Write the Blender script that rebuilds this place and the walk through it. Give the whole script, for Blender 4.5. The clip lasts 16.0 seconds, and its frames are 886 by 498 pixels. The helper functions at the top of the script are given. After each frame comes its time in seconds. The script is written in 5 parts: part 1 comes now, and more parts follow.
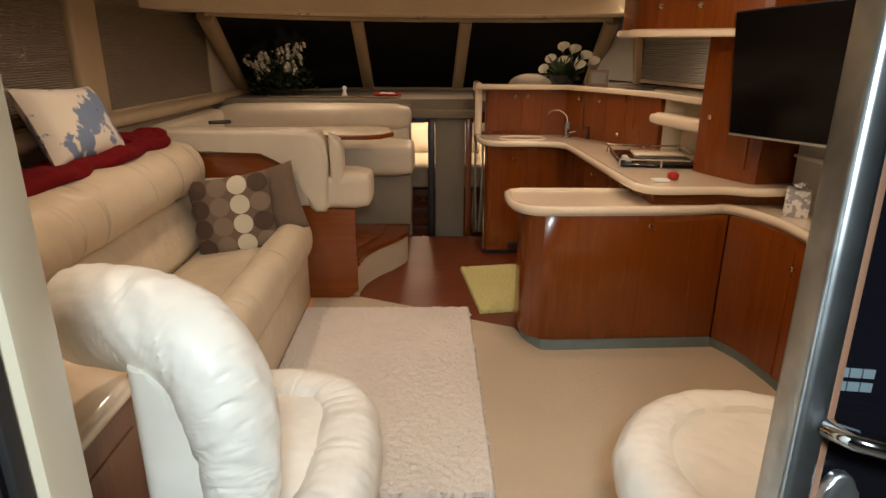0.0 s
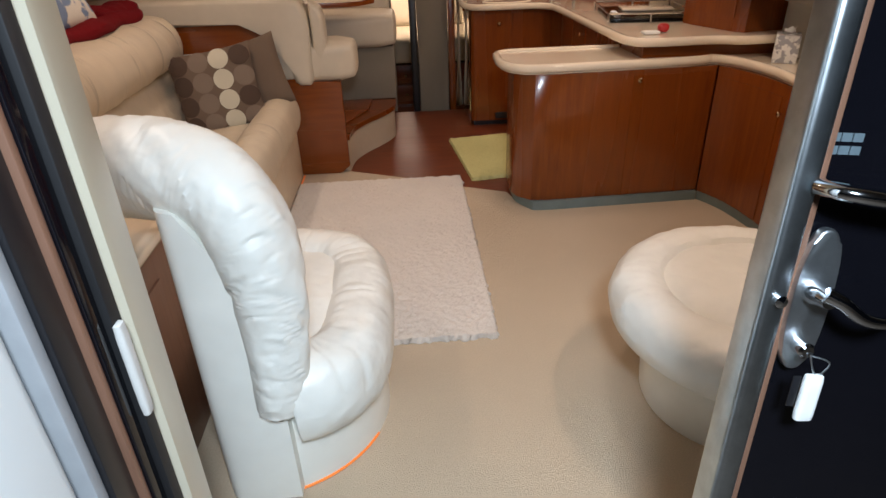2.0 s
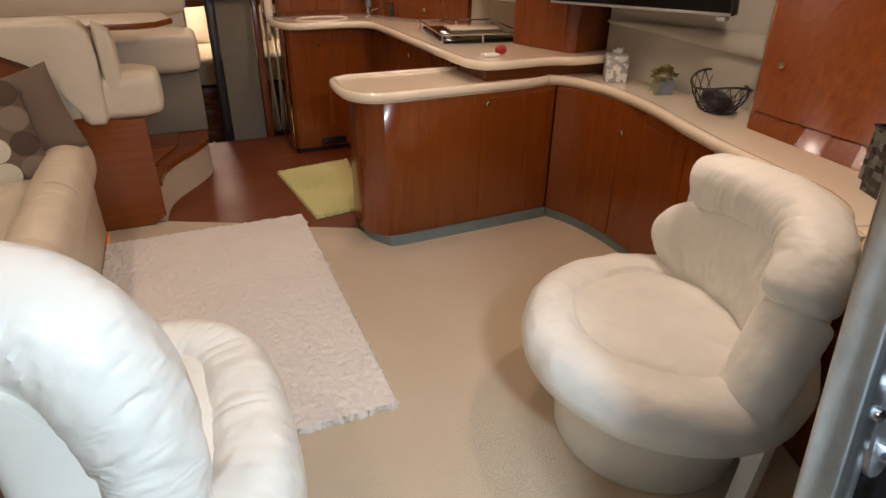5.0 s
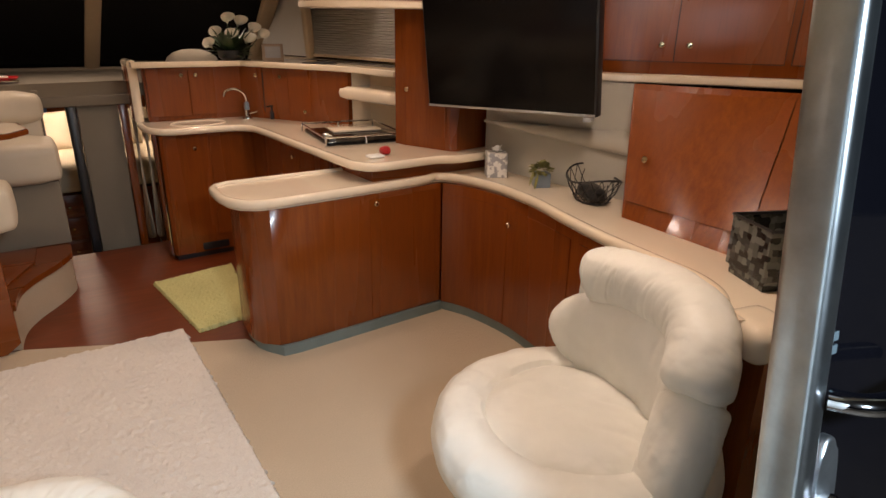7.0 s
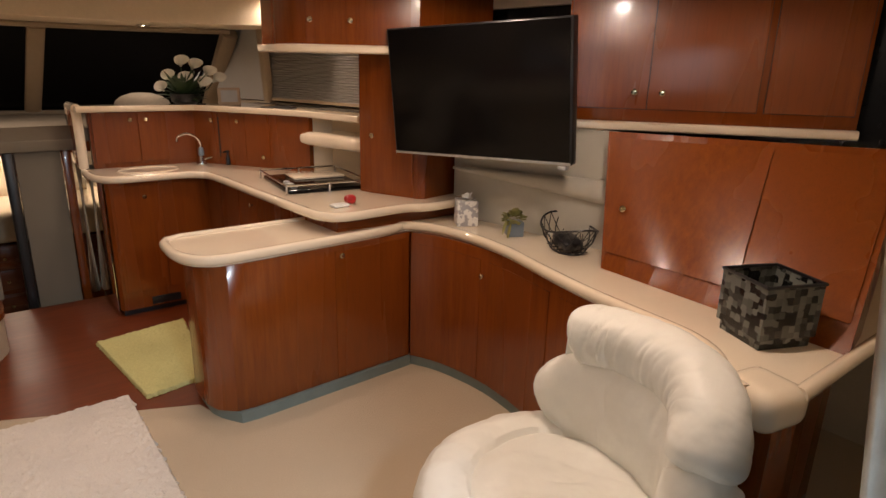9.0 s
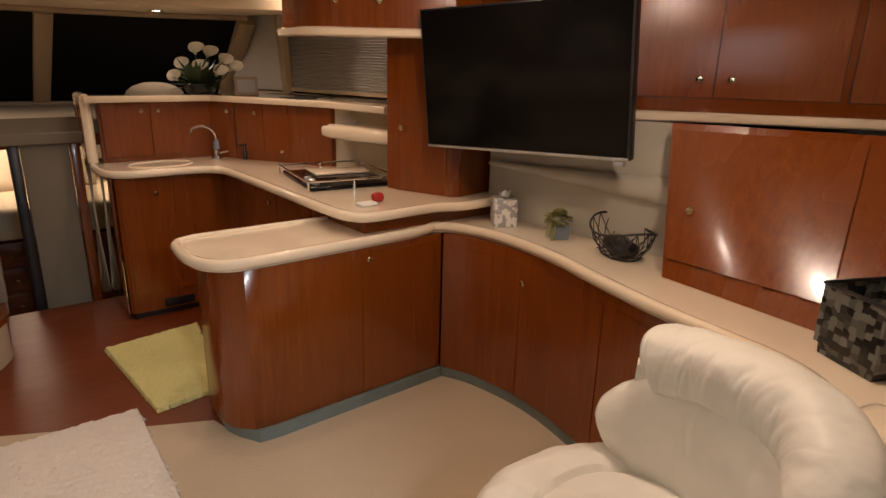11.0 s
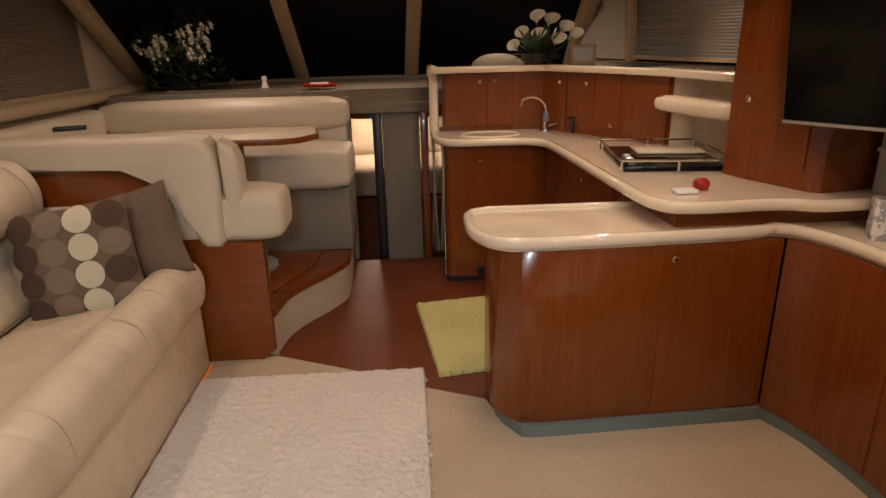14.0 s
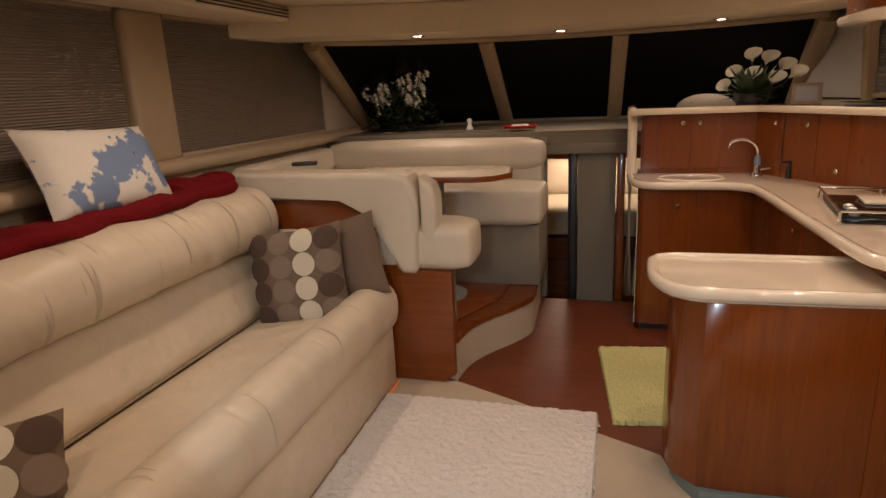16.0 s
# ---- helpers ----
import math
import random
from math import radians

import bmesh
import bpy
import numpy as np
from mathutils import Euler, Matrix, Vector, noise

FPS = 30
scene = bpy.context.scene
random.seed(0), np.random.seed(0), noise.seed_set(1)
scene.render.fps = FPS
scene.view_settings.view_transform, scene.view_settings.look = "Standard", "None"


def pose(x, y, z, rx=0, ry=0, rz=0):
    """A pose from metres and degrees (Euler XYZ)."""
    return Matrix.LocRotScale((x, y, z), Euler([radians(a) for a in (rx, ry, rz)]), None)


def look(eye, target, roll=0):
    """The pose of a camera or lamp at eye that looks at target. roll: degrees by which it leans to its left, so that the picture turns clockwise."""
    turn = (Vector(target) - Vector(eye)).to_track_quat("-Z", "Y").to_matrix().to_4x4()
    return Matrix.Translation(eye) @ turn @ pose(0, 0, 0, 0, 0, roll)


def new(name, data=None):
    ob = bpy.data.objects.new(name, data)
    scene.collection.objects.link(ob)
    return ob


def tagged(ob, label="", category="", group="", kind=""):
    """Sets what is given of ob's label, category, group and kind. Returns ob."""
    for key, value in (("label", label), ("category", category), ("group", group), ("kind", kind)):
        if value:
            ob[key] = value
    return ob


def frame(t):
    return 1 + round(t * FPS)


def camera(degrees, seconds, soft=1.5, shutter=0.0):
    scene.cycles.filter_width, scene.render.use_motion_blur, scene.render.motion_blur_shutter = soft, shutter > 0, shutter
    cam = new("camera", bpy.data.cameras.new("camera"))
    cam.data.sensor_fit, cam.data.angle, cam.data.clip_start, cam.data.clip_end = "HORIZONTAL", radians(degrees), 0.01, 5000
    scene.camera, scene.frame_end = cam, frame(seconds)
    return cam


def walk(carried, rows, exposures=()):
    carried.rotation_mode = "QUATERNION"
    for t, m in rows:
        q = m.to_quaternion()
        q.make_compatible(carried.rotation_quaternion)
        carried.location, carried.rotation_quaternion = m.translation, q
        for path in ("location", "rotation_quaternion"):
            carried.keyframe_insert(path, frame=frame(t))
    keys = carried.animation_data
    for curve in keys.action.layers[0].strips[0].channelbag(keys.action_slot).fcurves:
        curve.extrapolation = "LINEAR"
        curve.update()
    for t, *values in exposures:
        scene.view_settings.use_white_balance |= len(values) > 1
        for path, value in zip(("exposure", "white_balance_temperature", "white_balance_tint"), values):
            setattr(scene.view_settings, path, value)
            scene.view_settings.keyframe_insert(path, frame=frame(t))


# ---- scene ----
cam = camera(72.0, 16.0)
PATH = [
    (0, (-0.24, -0.616, 1.633), (-0.203, 1.28, 0.995), 0.3),
    (0.5, (-0.23, -0.616, 1.595), (-0.203, 1.238, 0.846), -0.1),
    (1, (-0.263, -0.652, 1.571), (-0.218, 1.162, 0.729), -0.5),
    (1.5, (-0.292, -0.692, 1.551), (-0.232, 1.086, 0.638), -1.2),
    (2, (-0.309, -0.726, 1.534), (-0.227, 1.023, 0.568), -2.0),
    (2.5, (-0.338, -0.74, 1.536), (-0.177, 0.974, 0.518), -1.4),
    (3, (-0.383, -0.726, 1.533), (-0.105, 0.959, 0.492), -0.0),
    (3.5, (-0.406, -0.633, 1.524), (-0.058, 1.052, 0.505), -0.0),
    (6, (-0.566, -0.249, 1.589), (0.332, 1.319, 0.732), 0.9),
    (6.5, (-0.485, -0.275, 1.591), (0.477, 1.3, 0.82), 0.5),
    (7, (-0.504, -0.245, 1.614), (0.551, 1.304, 0.916), 1.0),
    (7.5, (-0.529, -0.22, 1.623), (0.599, 1.305, 0.987), 1.4),
    (8, (-0.526, -0.19, 1.631), (0.646, 1.317, 1.034), 1.5),
    (8.5, (-0.493, -0.137, 1.632), (0.697, 1.364, 1.056), 1.4),
    (11, (-0.377, 0.211, 1.583), (0.776, 1.734, 0.99), 1.4),
    (11.5, (-0.329, 0.263, 1.576), (0.763, 1.828, 0.976), 1.3),
    (12, (-0.236, 0.324, 1.56), (0.674, 2.0, 0.958), 0.5),
    (12.5, (-0.118, 0.362, 1.545), (0.562, 2.141, 0.936), -0.5),
    (13, (-0.055, 0.399, 1.526), (0.416, 2.239, 0.901), -1.0),
    (13.5, (-0.06, 0.42, 1.509), (0.233, 2.293, 0.87), -1.2),
    (14, (-0.036, 0.435, 1.509), (0.066, 2.321, 0.852), -1.4),
    (14.5, (0.034, 0.458, 1.49), (-0.073, 2.343, 0.832), -1.7),
    (15, (0.051, 0.465, 1.487), (-0.22, 2.343, 0.856), -1.9),
    (15.5, (0.067, 0.394, 1.512), (-0.36, 2.263, 0.941), -2.8),
    (16, (0.053, 0.37, 1.522), (-0.488, 2.225, 1.007), -2.8),
]
walk(cam, [(t, look(eye, target, roll)) for t, eye, target, roll in PATH], [(0, -0.05, 7600, 20), (1.5, -0.05, 6700, 22), (3.5, 0.0, 6600, 22), (6, 0.08, 6850, 22), (8.5, 0.15, 6800, 22), (11, -0.1, 7400, 25), (16, -0.1, 7050, 24)])

# ---- world and lights ----
world = bpy.data.worlds.new("night")
scene.world = world
world.use_nodes = True
world.node_tree.nodes["Background"].inputs[0].default_value = (0.004, 0.005, 0.008, 1)
world.node_tree.nodes["Background"].inputs[1].default_value = 0.3
LAMP_W = 22.0
CEIL_Z = 2.02
WARM = (1.0, 0.84, 0.66)
COOL = (0.66, 0.88, 1.0)


def spot_lamp(x, y, z, watts, colour, size=2.8, radius=0.04, blend=0.9):
    d = bpy.data.lights.new("downlight", "SPOT")
    d.energy, d.color, d.spot_size, d.spot_blend, d.shadow_soft_size = watts, colour, size, blend, radius
    ob = new("downlight_lamp", d)
    ob.location = (x, y, z)
    return ob


# ---- materials ----
def nodes_of(name):
    m = bpy.data.materials.new(name)
    m.use_nodes = True
    nt = m.node_tree
    return m, nt, nt.nodes["Principled BSDF"]


def mixed(nt, a, b, fac):
    n = nt.nodes.new("ShaderNodeMix")
    n.data_type = "RGBA"
    for s, v in ((n.inputs[6], a), (n.inputs[7], b)):
        if isinstance(v, tuple):
            s.default_value = (*v, 1)
        else:
            nt.links.new(v, s)
    if isinstance(fac, float):
        n.inputs[0].default_value = fac
    else:
        nt.links.new(fac, n.inputs[0])
    return n.outputs[2]


def noise_of(nt, scale, stretch=(1, 1, 1), detail=4.0, rough=0.6, lo=0.3, hi=0.7, turn=(0, 0, 0)):
    tc = nt.nodes.new("ShaderNodeTexCoord")
    mp = nt.nodes.new("ShaderNodeMapping")
    mp.inputs["Scale"].default_value = stretch
    mp.inputs["Rotation"].default_value = turn
    nz = nt.nodes.new("ShaderNodeTexNoise")
    nz.inputs["Scale"].default_value, nz.inputs["Detail"].default_value, nz.inputs["Roughness"].default_value = scale, detail, rough
    nt.links.new(tc.outputs["Object"], mp.inputs[0])
    nt.links.new(mp.outputs[0], nz.inputs["Vector"])
    mr = nt.nodes.new("ShaderNodeMapRange")
    mr.inputs[1].default_value, mr.inputs[2].default_value = lo, hi
    nt.links.new(nz.outputs["Fac"], mr.inputs[0])
    return mr.outputs[0]


def bumped(nt, bsdf, heights):
    prev = None
    for h, strength, dist in heights:
        b = nt.nodes.new("ShaderNodeBump")
        b.inputs["Strength"].default_value, b.inputs["Distance"].default_value = strength, dist
        nt.links.new(h, b.inputs["Height"])
        if prev:
            nt.links.new(prev, b.inputs["Normal"])
        prev = b.outputs[0]
    nt.links.new(prev, bsdf.inputs["Normal"])


def plain(name, colour, rough=0.5, metal=0.0, dark=0.85, scale=12.0, bump=0.0, bscale=60.0, coat=0.0, spec=0.5):
    m, nt, p = nodes_of(name)
    p.inputs["Roughness"].default_value, p.inputs["Metallic"].default_value = rough, metal
    p.inputs["Coat Weight"].default_value = coat
    p.inputs["Specular IOR Level"].default_value = spec
    col = mixed(nt, tuple(c * dark for c in colour), colour, noise_of(nt, scale))
    nt.links.new(col, p.inputs["Base Color"])
    if bump:
        bumped(nt, p, [(noise_of(nt, bscale, lo=0.0, hi=1.0), bump, 0.01)])
    return m


def wood(name, dark, light, stretch, rough=0.2, coat=0.3, spread=0.05):
    m, nt, p = nodes_of(name)
    fine = noise_of(nt, 34, stretch, 6.0, 0.62, 0.25, 0.75)
    wide = noise_of(nt, 3.2, stretch, 3.0, 0.5, 0.3, 0.7)
    pores = noise_of(nt, 110, tuple(s if s < 1 else s for s in stretch), 2.0, 0.5, 0.54, 0.66)
    col = mixed(nt, dark, light, fine)
    mid = tuple((a * 0.55 + b * 0.45) for a, b in zip(dark, light))
    col = mixed(nt, col, mid, wide)
    pm = nt.nodes.new("ShaderNodeMath")
    pm.operation = "MULTIPLY"
    pm.inputs[1].default_value = 0.16
    nt.links.new(pores, pm.inputs[0])
    col = mixed(nt, col, tuple(c * 0.45 for c in dark), pm.outputs[0])
    info = nt.nodes.new("ShaderNodeObjectInfo")
    hsv = nt.nodes.new("ShaderNodeHueSaturation")
    mr = nt.nodes.new("ShaderNodeMapRange")
    mr.inputs[3].default_value, mr.inputs[4].default_value = 1 - spread, 1 + spread
    nt.links.new(info.outputs["Random"], mr.inputs[0])
    nt.links.new(mr.outputs[0], hsv.inputs["Value"])
    nt.links.new(col, hsv.inputs["Color"])
    nt.links.new(hsv.outputs[0], p.inputs["Base Color"])
    rr = nt.nodes.new("ShaderNodeMapRange")
    rr.inputs[3].default_value, rr.inputs[4].default_value = rough, rough + 0.12
    nt.links.new(wide, rr.inputs[0])
    nt.links.new(rr.outputs[0], p.inputs["Roughness"])
    p.inputs["Coat Weight"].default_value, p.inputs["Coat Roughness"].default_value = coat, 0.08
    bumped(nt, p, [(fine, 0.04, 0.004)])
    return m


def leather(name, colour, crease=(1, 1, 1), depth=0.5, cscale=9.0):
    m, nt, p = nodes_of(name)
    big = noise_of(nt, 3.0, detail=3.0)
    col = mixed(nt, tuple(c * 0.86 for c in colour), colour, big)
    soil = noise_of(nt, 14.0, detail=5.0, lo=0.5, hi=0.8)
    sm = nt.nodes.new("ShaderNodeMath")
    sm.operation = "MULTIPLY"
    sm.inputs[1].default_value = 0.13
    nt.links.new(soil, sm.inputs[0])
    col = mixed(nt, col, tuple(c * 0.72 for c in colour), sm.outputs[0])
    nt.links.new(col, p.inputs["Base Color"])
    p.inputs["Roughness"].default_value = 0.42
    grain = noise_of(nt, 420, detail=2.0, lo=0.2, hi=0.8)
    folds = noise_of(nt, cscale, crease, 2.5, 0.5, 0.3, 0.75)
    bumped(nt, p, [(folds, depth, 0.02), (grain, 0.12, 0.002)])
    return m


def creased(name, colour):
    m, nt, p = nodes_of(name)
    big = noise_of(nt, 3.0, detail=3.0)
    col = mixed(nt, tuple(c * 0.88 for c in colour), colour, big)
    # Sunken creases are also darkened, putting the shade of the folds into the colour.
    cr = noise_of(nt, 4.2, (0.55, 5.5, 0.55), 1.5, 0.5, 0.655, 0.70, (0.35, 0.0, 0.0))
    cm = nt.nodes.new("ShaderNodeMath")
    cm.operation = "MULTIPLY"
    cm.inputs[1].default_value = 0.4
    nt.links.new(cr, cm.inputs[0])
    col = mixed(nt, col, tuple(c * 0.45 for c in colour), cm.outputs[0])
    nt.links.new(col, p.inputs["Base Color"])
    p.inputs["Roughness"].default_value = 0.42
    inv = nt.nodes.new("ShaderNodeMath")
    inv.operation = "SUBTRACT"
    inv.inputs[0].default_value = 1.0
    nt.links.new(cr, inv.inputs[1])
    grain = noise_of(nt, 420, detail=2.0, lo=0.2, hi=0.8)
    soft = noise_of(nt, 6.0, (0.7, 2.0, 0.7), 2.0, 0.5, 0.3, 0.7)
    bumped(nt, p, [(inv.outputs[0], 0.6, 0.012), (soft, 0.10, 0.02), (grain, 0.12, 0.002)])
    return m


def fabric(name, colour, scale=300.0, bump=0.5, dark=0.75, patch=4.0, dist=0.006, stain=0.35):
    m, nt, p = nodes_of(name)
    fine = noise_of(nt, scale, detail=3.0, rough=0.7, lo=0.25, hi=0.75)
    wide = noise_of(nt, patch, detail=4.0, lo=0.3, hi=0.7)
    col = mixed(nt, tuple(c * dark for c in colour), colour, fine)
    wm = nt.nodes.new("ShaderNodeMath")
    wm.operation = "MULTIPLY"
    wm.inputs[1].default_value = stain
    nt.links.new(wide, wm.inputs[0])
    col = mixed(nt, col, tuple(c * 0.8 for c in colour), wm.outputs[0])
    nt.links.new(col, p.inputs["Base Color"])
    p.inputs["Roughness"].default_value = 0.95
    p.inputs["Specular IOR Level"].default_value = 0.15
    bumped(nt, p, [(fine, bump, dist)])
    return m


def glow(name, colour, strength):
    m, nt, p = nodes_of(name)
    p.inputs["Base Color"].default_value = (*colour, 1)
    p.inputs["Emission Color"].default_value = (*colour, 1)
    p.inputs["Emission Strength"].default_value = strength
    return m


def glass(name, tint=(0.9, 0.95, 0.97), rough=0.02):
    m, nt, p = nodes_of(name)
    p.inputs["Base Color"].default_value = (*tint, 1)
    p.inputs["Transmission Weight"].default_value = 1.0
    p.inputs["Roughness"].default_value, p.inputs["IOR"].default_value = rough, 1.45
    return m


CHERRY_D, CHERRY_L = (0.145, 0.027, 0.003), (0.255, 0.062, 0.006)
M_CHERRY = wood("cherry veneer upright grain", CHERRY_D, CHERRY_L, (1, 1, 0.07))
M_CHERRY_H = wood("cherry veneer flat grain", CHERRY_D, CHERRY_L, (0.07, 1, 1))
M_SOLE = wood("polished cherry floor", (0.085, 0.013, 0.002), (0.22, 0.046, 0.008), (0.1, 1, 1), 0.34, 0.0)
M_CABIN_W = wood("cabin drawer wood", (0.10, 0.02, 0.006), (0.22, 0.05, 0.014), (0.07, 1, 1))
M_TAUPE = wood("brown veneer", (0.16, 0.075, 0.045), (0.25, 0.13, 0.085), (1, 1, 0.07), 0.35, 0.1)
M_LEATHER = leather("cream leather", (0.68, 0.57, 0.425), (1, 1, 1), 0.35)
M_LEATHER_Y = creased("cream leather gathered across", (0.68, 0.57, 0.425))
M_CHAIR = leather("ivory leather", (0.86, 0.845, 0.775), (1, 1, 1), 0.55, 7.0)
M_CHAIR_S = leather("smooth ivory leather", (0.84, 0.825, 0.755), (1, 1, 1), 0.12, 5.0)
M_VINYL = leather("smooth cream vinyl", (0.68, 0.59, 0.46), (1, 1, 1), 0.12, 4.0)
M_COUNTER = plain("cream solid surface", (0.84, 0.715, 0.555), 0.09, dark=0.95, scale=5, coat=0.8)
M_CARPET = fabric("beige carpet", (0.71, 0.57, 0.41), 200, 0.7, 0.70, 3.4, 0.006, 0.7)
M_CARPET_G = fabric("grey beige carpet lining", (0.27, 0.235, 0.185), 300, 0.4, 0.82, 5.0)
M_RUG = fabric("shag rug", (0.90, 0.82, 0.735), 130, 0.8, 0.87, 6.0, 0.008)
M_MAT = fabric("yellow bath mat", (0.72, 0.67, 0.30), 90, 0.5, 0.78, 8.0, 0.008)
M_RED = fabric("red throw", (0.24, 0.010, 0.014), 160, 0.8, 0.55, 7.0)
M_BROWN = fabric("brown linen", (0.20, 0.14, 0.10), 420, 0.3, 0.8)
M_DOT_A = fabric("ivory dots", (0.68, 0.62, 0.48), 420, 0.3, 0.9)
M_DOT_B = fabric("taupe dots", (0.25, 0.185, 0.14), 420, 0.3, 0.9)
M_DOT_C = fabric("dark dots", (0.10, 0.065, 0.048), 420, 0.3, 0.9)
M_LINER = fabric("cream headliner vinyl", (0.78, 0.67, 0.50), 60, 0.12, 0.92, 2.0)
M_TRIM = plain("tan vinyl trim", (0.46, 0.355, 0.235), 0.45, dark=0.9, scale=6, bump=0.05)
M_BLIND = fabric("pleated blind cloth", (0.52, 0.44, 0.36), 500, 0.1, 0.9)
M_BLIND_W = fabric("pale pleated blind cloth", (0.62, 0.60, 0.56), 500, 0.1, 0.9)
M_CHROME = plain("chrome", (0.80, 0.82, 0.84), 0.10, 1.0, dark=0.9)
M_STEEL = plain("brushed steel", (0.72, 0.77, 0.80), 0.36, 1.0, dark=0.8, scale=30)
M_STILE = plain("dull door steel", (0.60, 0.66, 0.69), 0.30, 1.0, dark=0.75, scale=22)
M_BRASS = plain("nickel brass", (0.70, 0.58, 0.36), 0.18, 1.0)
M_BLACK = plain("black plastic", (0.012, 0.012, 0.014), 0.35)
M_RUBBER = plain("black rubber", (0.010, 0.010, 0.011), 0.6)
M_SCREEN = plain("black screen", (0.004, 0.0035, 0.0035), 0.12, dark=0.9, spec=0.22)
M_TINT = plain("black tinted glass", (0.004, 0.004, 0.006), 0.05, dark=0.9, spec=0.4)
M_NIGHT = plain("night pane", (0.004, 0.004, 0.005), 0.25, dark=0.9, spec=0.15)
M_PANEL = leather("pale grey vinyl", (0.62, 0.59, 0.51), (1, 1, 1), 0.1, 4.0)
M_GRP = plain("white gelcoat", (0.72, 0.76, 0.76), 0.3, dark=0.95, scale=3)
M_GRP_C = plain("cream gelcoat", (0.56, 0.51, 0.39), 0.3, dark=0.95, scale=3)
# Unseen cockpit surfaces: colour kept night-dark so the door glass reflects black.
M_COCKPIT_DARK = plain("night-dark cockpit surface", (0.07, 0.05, 0.035), 0.7, dark=0.7)
M_TOE = plain("grey green vinyl kick", (0.16, 0.20, 0.19), 0.6, dark=0.85)
M_GREY = plain("grey plastic", (0.30, 0.31, 0.32), 0.5)
M_STICK = plain("faded grey print", (0.10, 0.14, 0.16), 0.6)
M_WHITE = plain("white plastic", (0.78, 0.78, 0.75), 0.4, dark=0.95)
M_PETAL = plain("white petals", (0.82, 0.80, 0.70), 0.6, dark=0.92)
M_LEAF = plain("dark green leaves", (0.035, 0.07, 0.025), 0.5, dark=0.5, scale=25)
M_BERRY = plain("yellow green leaves", (0.34, 0.33, 0.12), 0.6, dark=0.6, scale=40)
M_POT = plain("blue grey glaze", (0.20, 0.26, 0.33), 0.3)
M_BOOK = plain("book covers", (0.30, 0.22, 0.16), 0.6)
M_REDP = plain("red rubber", (0.42, 0.015, 0.015), 0.4)
M_SHEET = fabric("cream bed linen", (0.74, 0.64, 0.48), 200, 0.3, 0.9, 6.0)
M_BLUE = fabric("blue cloth", (0.10, 0.18, 0.34), 200, 0.3, 0.8)
M_LAMP = glow("lamp lens", (1.0, 0.86, 0.68), 30.0)
M_ROPE = glow("orange rope light", (1.0, 0.25, 0.04), 0.13)
M_CLEAR = glass("clear glass")
M_MIRROR = plain("silvered mirror", (0.86, 0.86, 0.84), 0.02, 1.0, dark=0.98)


def tissue_card():
    m, nt, p = nodes_of("floral tissue card")
    f = noise_of(nt, 26, detail=3.0, lo=0.49, hi=0.53)
    nt.links.new(mixed(nt, (0.34, 0.34, 0.36), (0.76, 0.75, 0.72), f), p.inputs["Base Color"])
    p.inputs["Roughness"].default_value = 0.6
    return m


def painted_linen():
    m, nt, p = nodes_of("white linen with blue print")
    f = noise_of(nt, 4.6, (1, 1, 1), 6.0, 0.55, 0.515, 0.535)
    g = noise_of(nt, 300, detail=2.0)
    h = noise_of(nt, 11, (1, 1, 1), 6.0, 0.7, 0.655, 0.67)
    col = mixed(nt, (0.66, 0.62, 0.55), (0.74, 0.70, 0.62), g)
    col = mixed(nt, col, (0.17, 0.24, 0.38), f)
    col = mixed(nt, col, (0.10, 0.11, 0.14), h)
    nt.links.new(col, p.inputs["Base Color"])
    p.inputs["Roughness"].default_value = 0.9
    return m


def mosaic():
    m, nt, p = nodes_of("dark mosaic shell")
    tc = nt.nodes.new("ShaderNodeTexCoord")
    v = nt.nodes.new("ShaderNodeTexVoronoi")
    v.distance = "CHEBYCHEV"
    v.inputs["Scale"].default_value = 46
    v.inputs["Randomness"].default_value = 0.55
    nt.links.new(tc.outputs["Object"], v.inputs["Vector"])
    bw = nt.nodes.new("ShaderNodeSeparateColor")
    nt.links.new(v.outputs["Color"], bw.inputs[0])
    r = nt.nodes.new("ShaderNodeMapRange")
    r.inputs[1].default_value, r.inputs[2].default_value = 0.35, 0.8
    nt.links.new(bw.outputs[0], r.inputs[0])
    nt.links.new(mixed(nt, (0.008, 0.008, 0.008), (0.13, 0.135, 0.12), r.outputs[0]), p.inputs["Base Color"])
    p.inputs["Roughness"].default_value = 0.25
    return m


M_CARD, M_PRINT, M_MOSAIC = tissue_card(), painted_linen(), mosaic()


# ---- building helpers ----
def mesh_of(name, bm, mat, smooth=True):
    me = bpy.data.meshes.new(name)
    bmesh.ops.recalc_face_normals(bm, faces=bm.faces)
    if smooth:
        for f in bm.faces:
            f.smooth = True
        for e in bm.edges:
            if len(e.link_faces) == 2 and e.calc_face_angle(0) > radians(38):
                e.smooth = False
    bm.to_mesh(me)
    bm.free()
    me.materials.append(mat)
    return me


def part(name, bm, mat, parent=None, label="", smooth=True):
    ob = new(name, mesh_of(name, bm, mat, smooth))
    if parent is not None:
        ob.parent = parent
    return tagged(ob, label)


def thing(name, label, category, at=(0, 0, 0), turn=0.0, group="", kind=""):
    ob = new(name)
    ob.empty_display_size = 0.05
    ob.location = at
    ob.rotation_euler = (0, 0, radians(turn))
    return tagged(ob, label, category, group, kind)


def solo(name, bm, mat, label, category, group="", kind="", smooth=True):
    return tagged(part(name, bm, mat, None, "", smooth), label, category, group, kind)


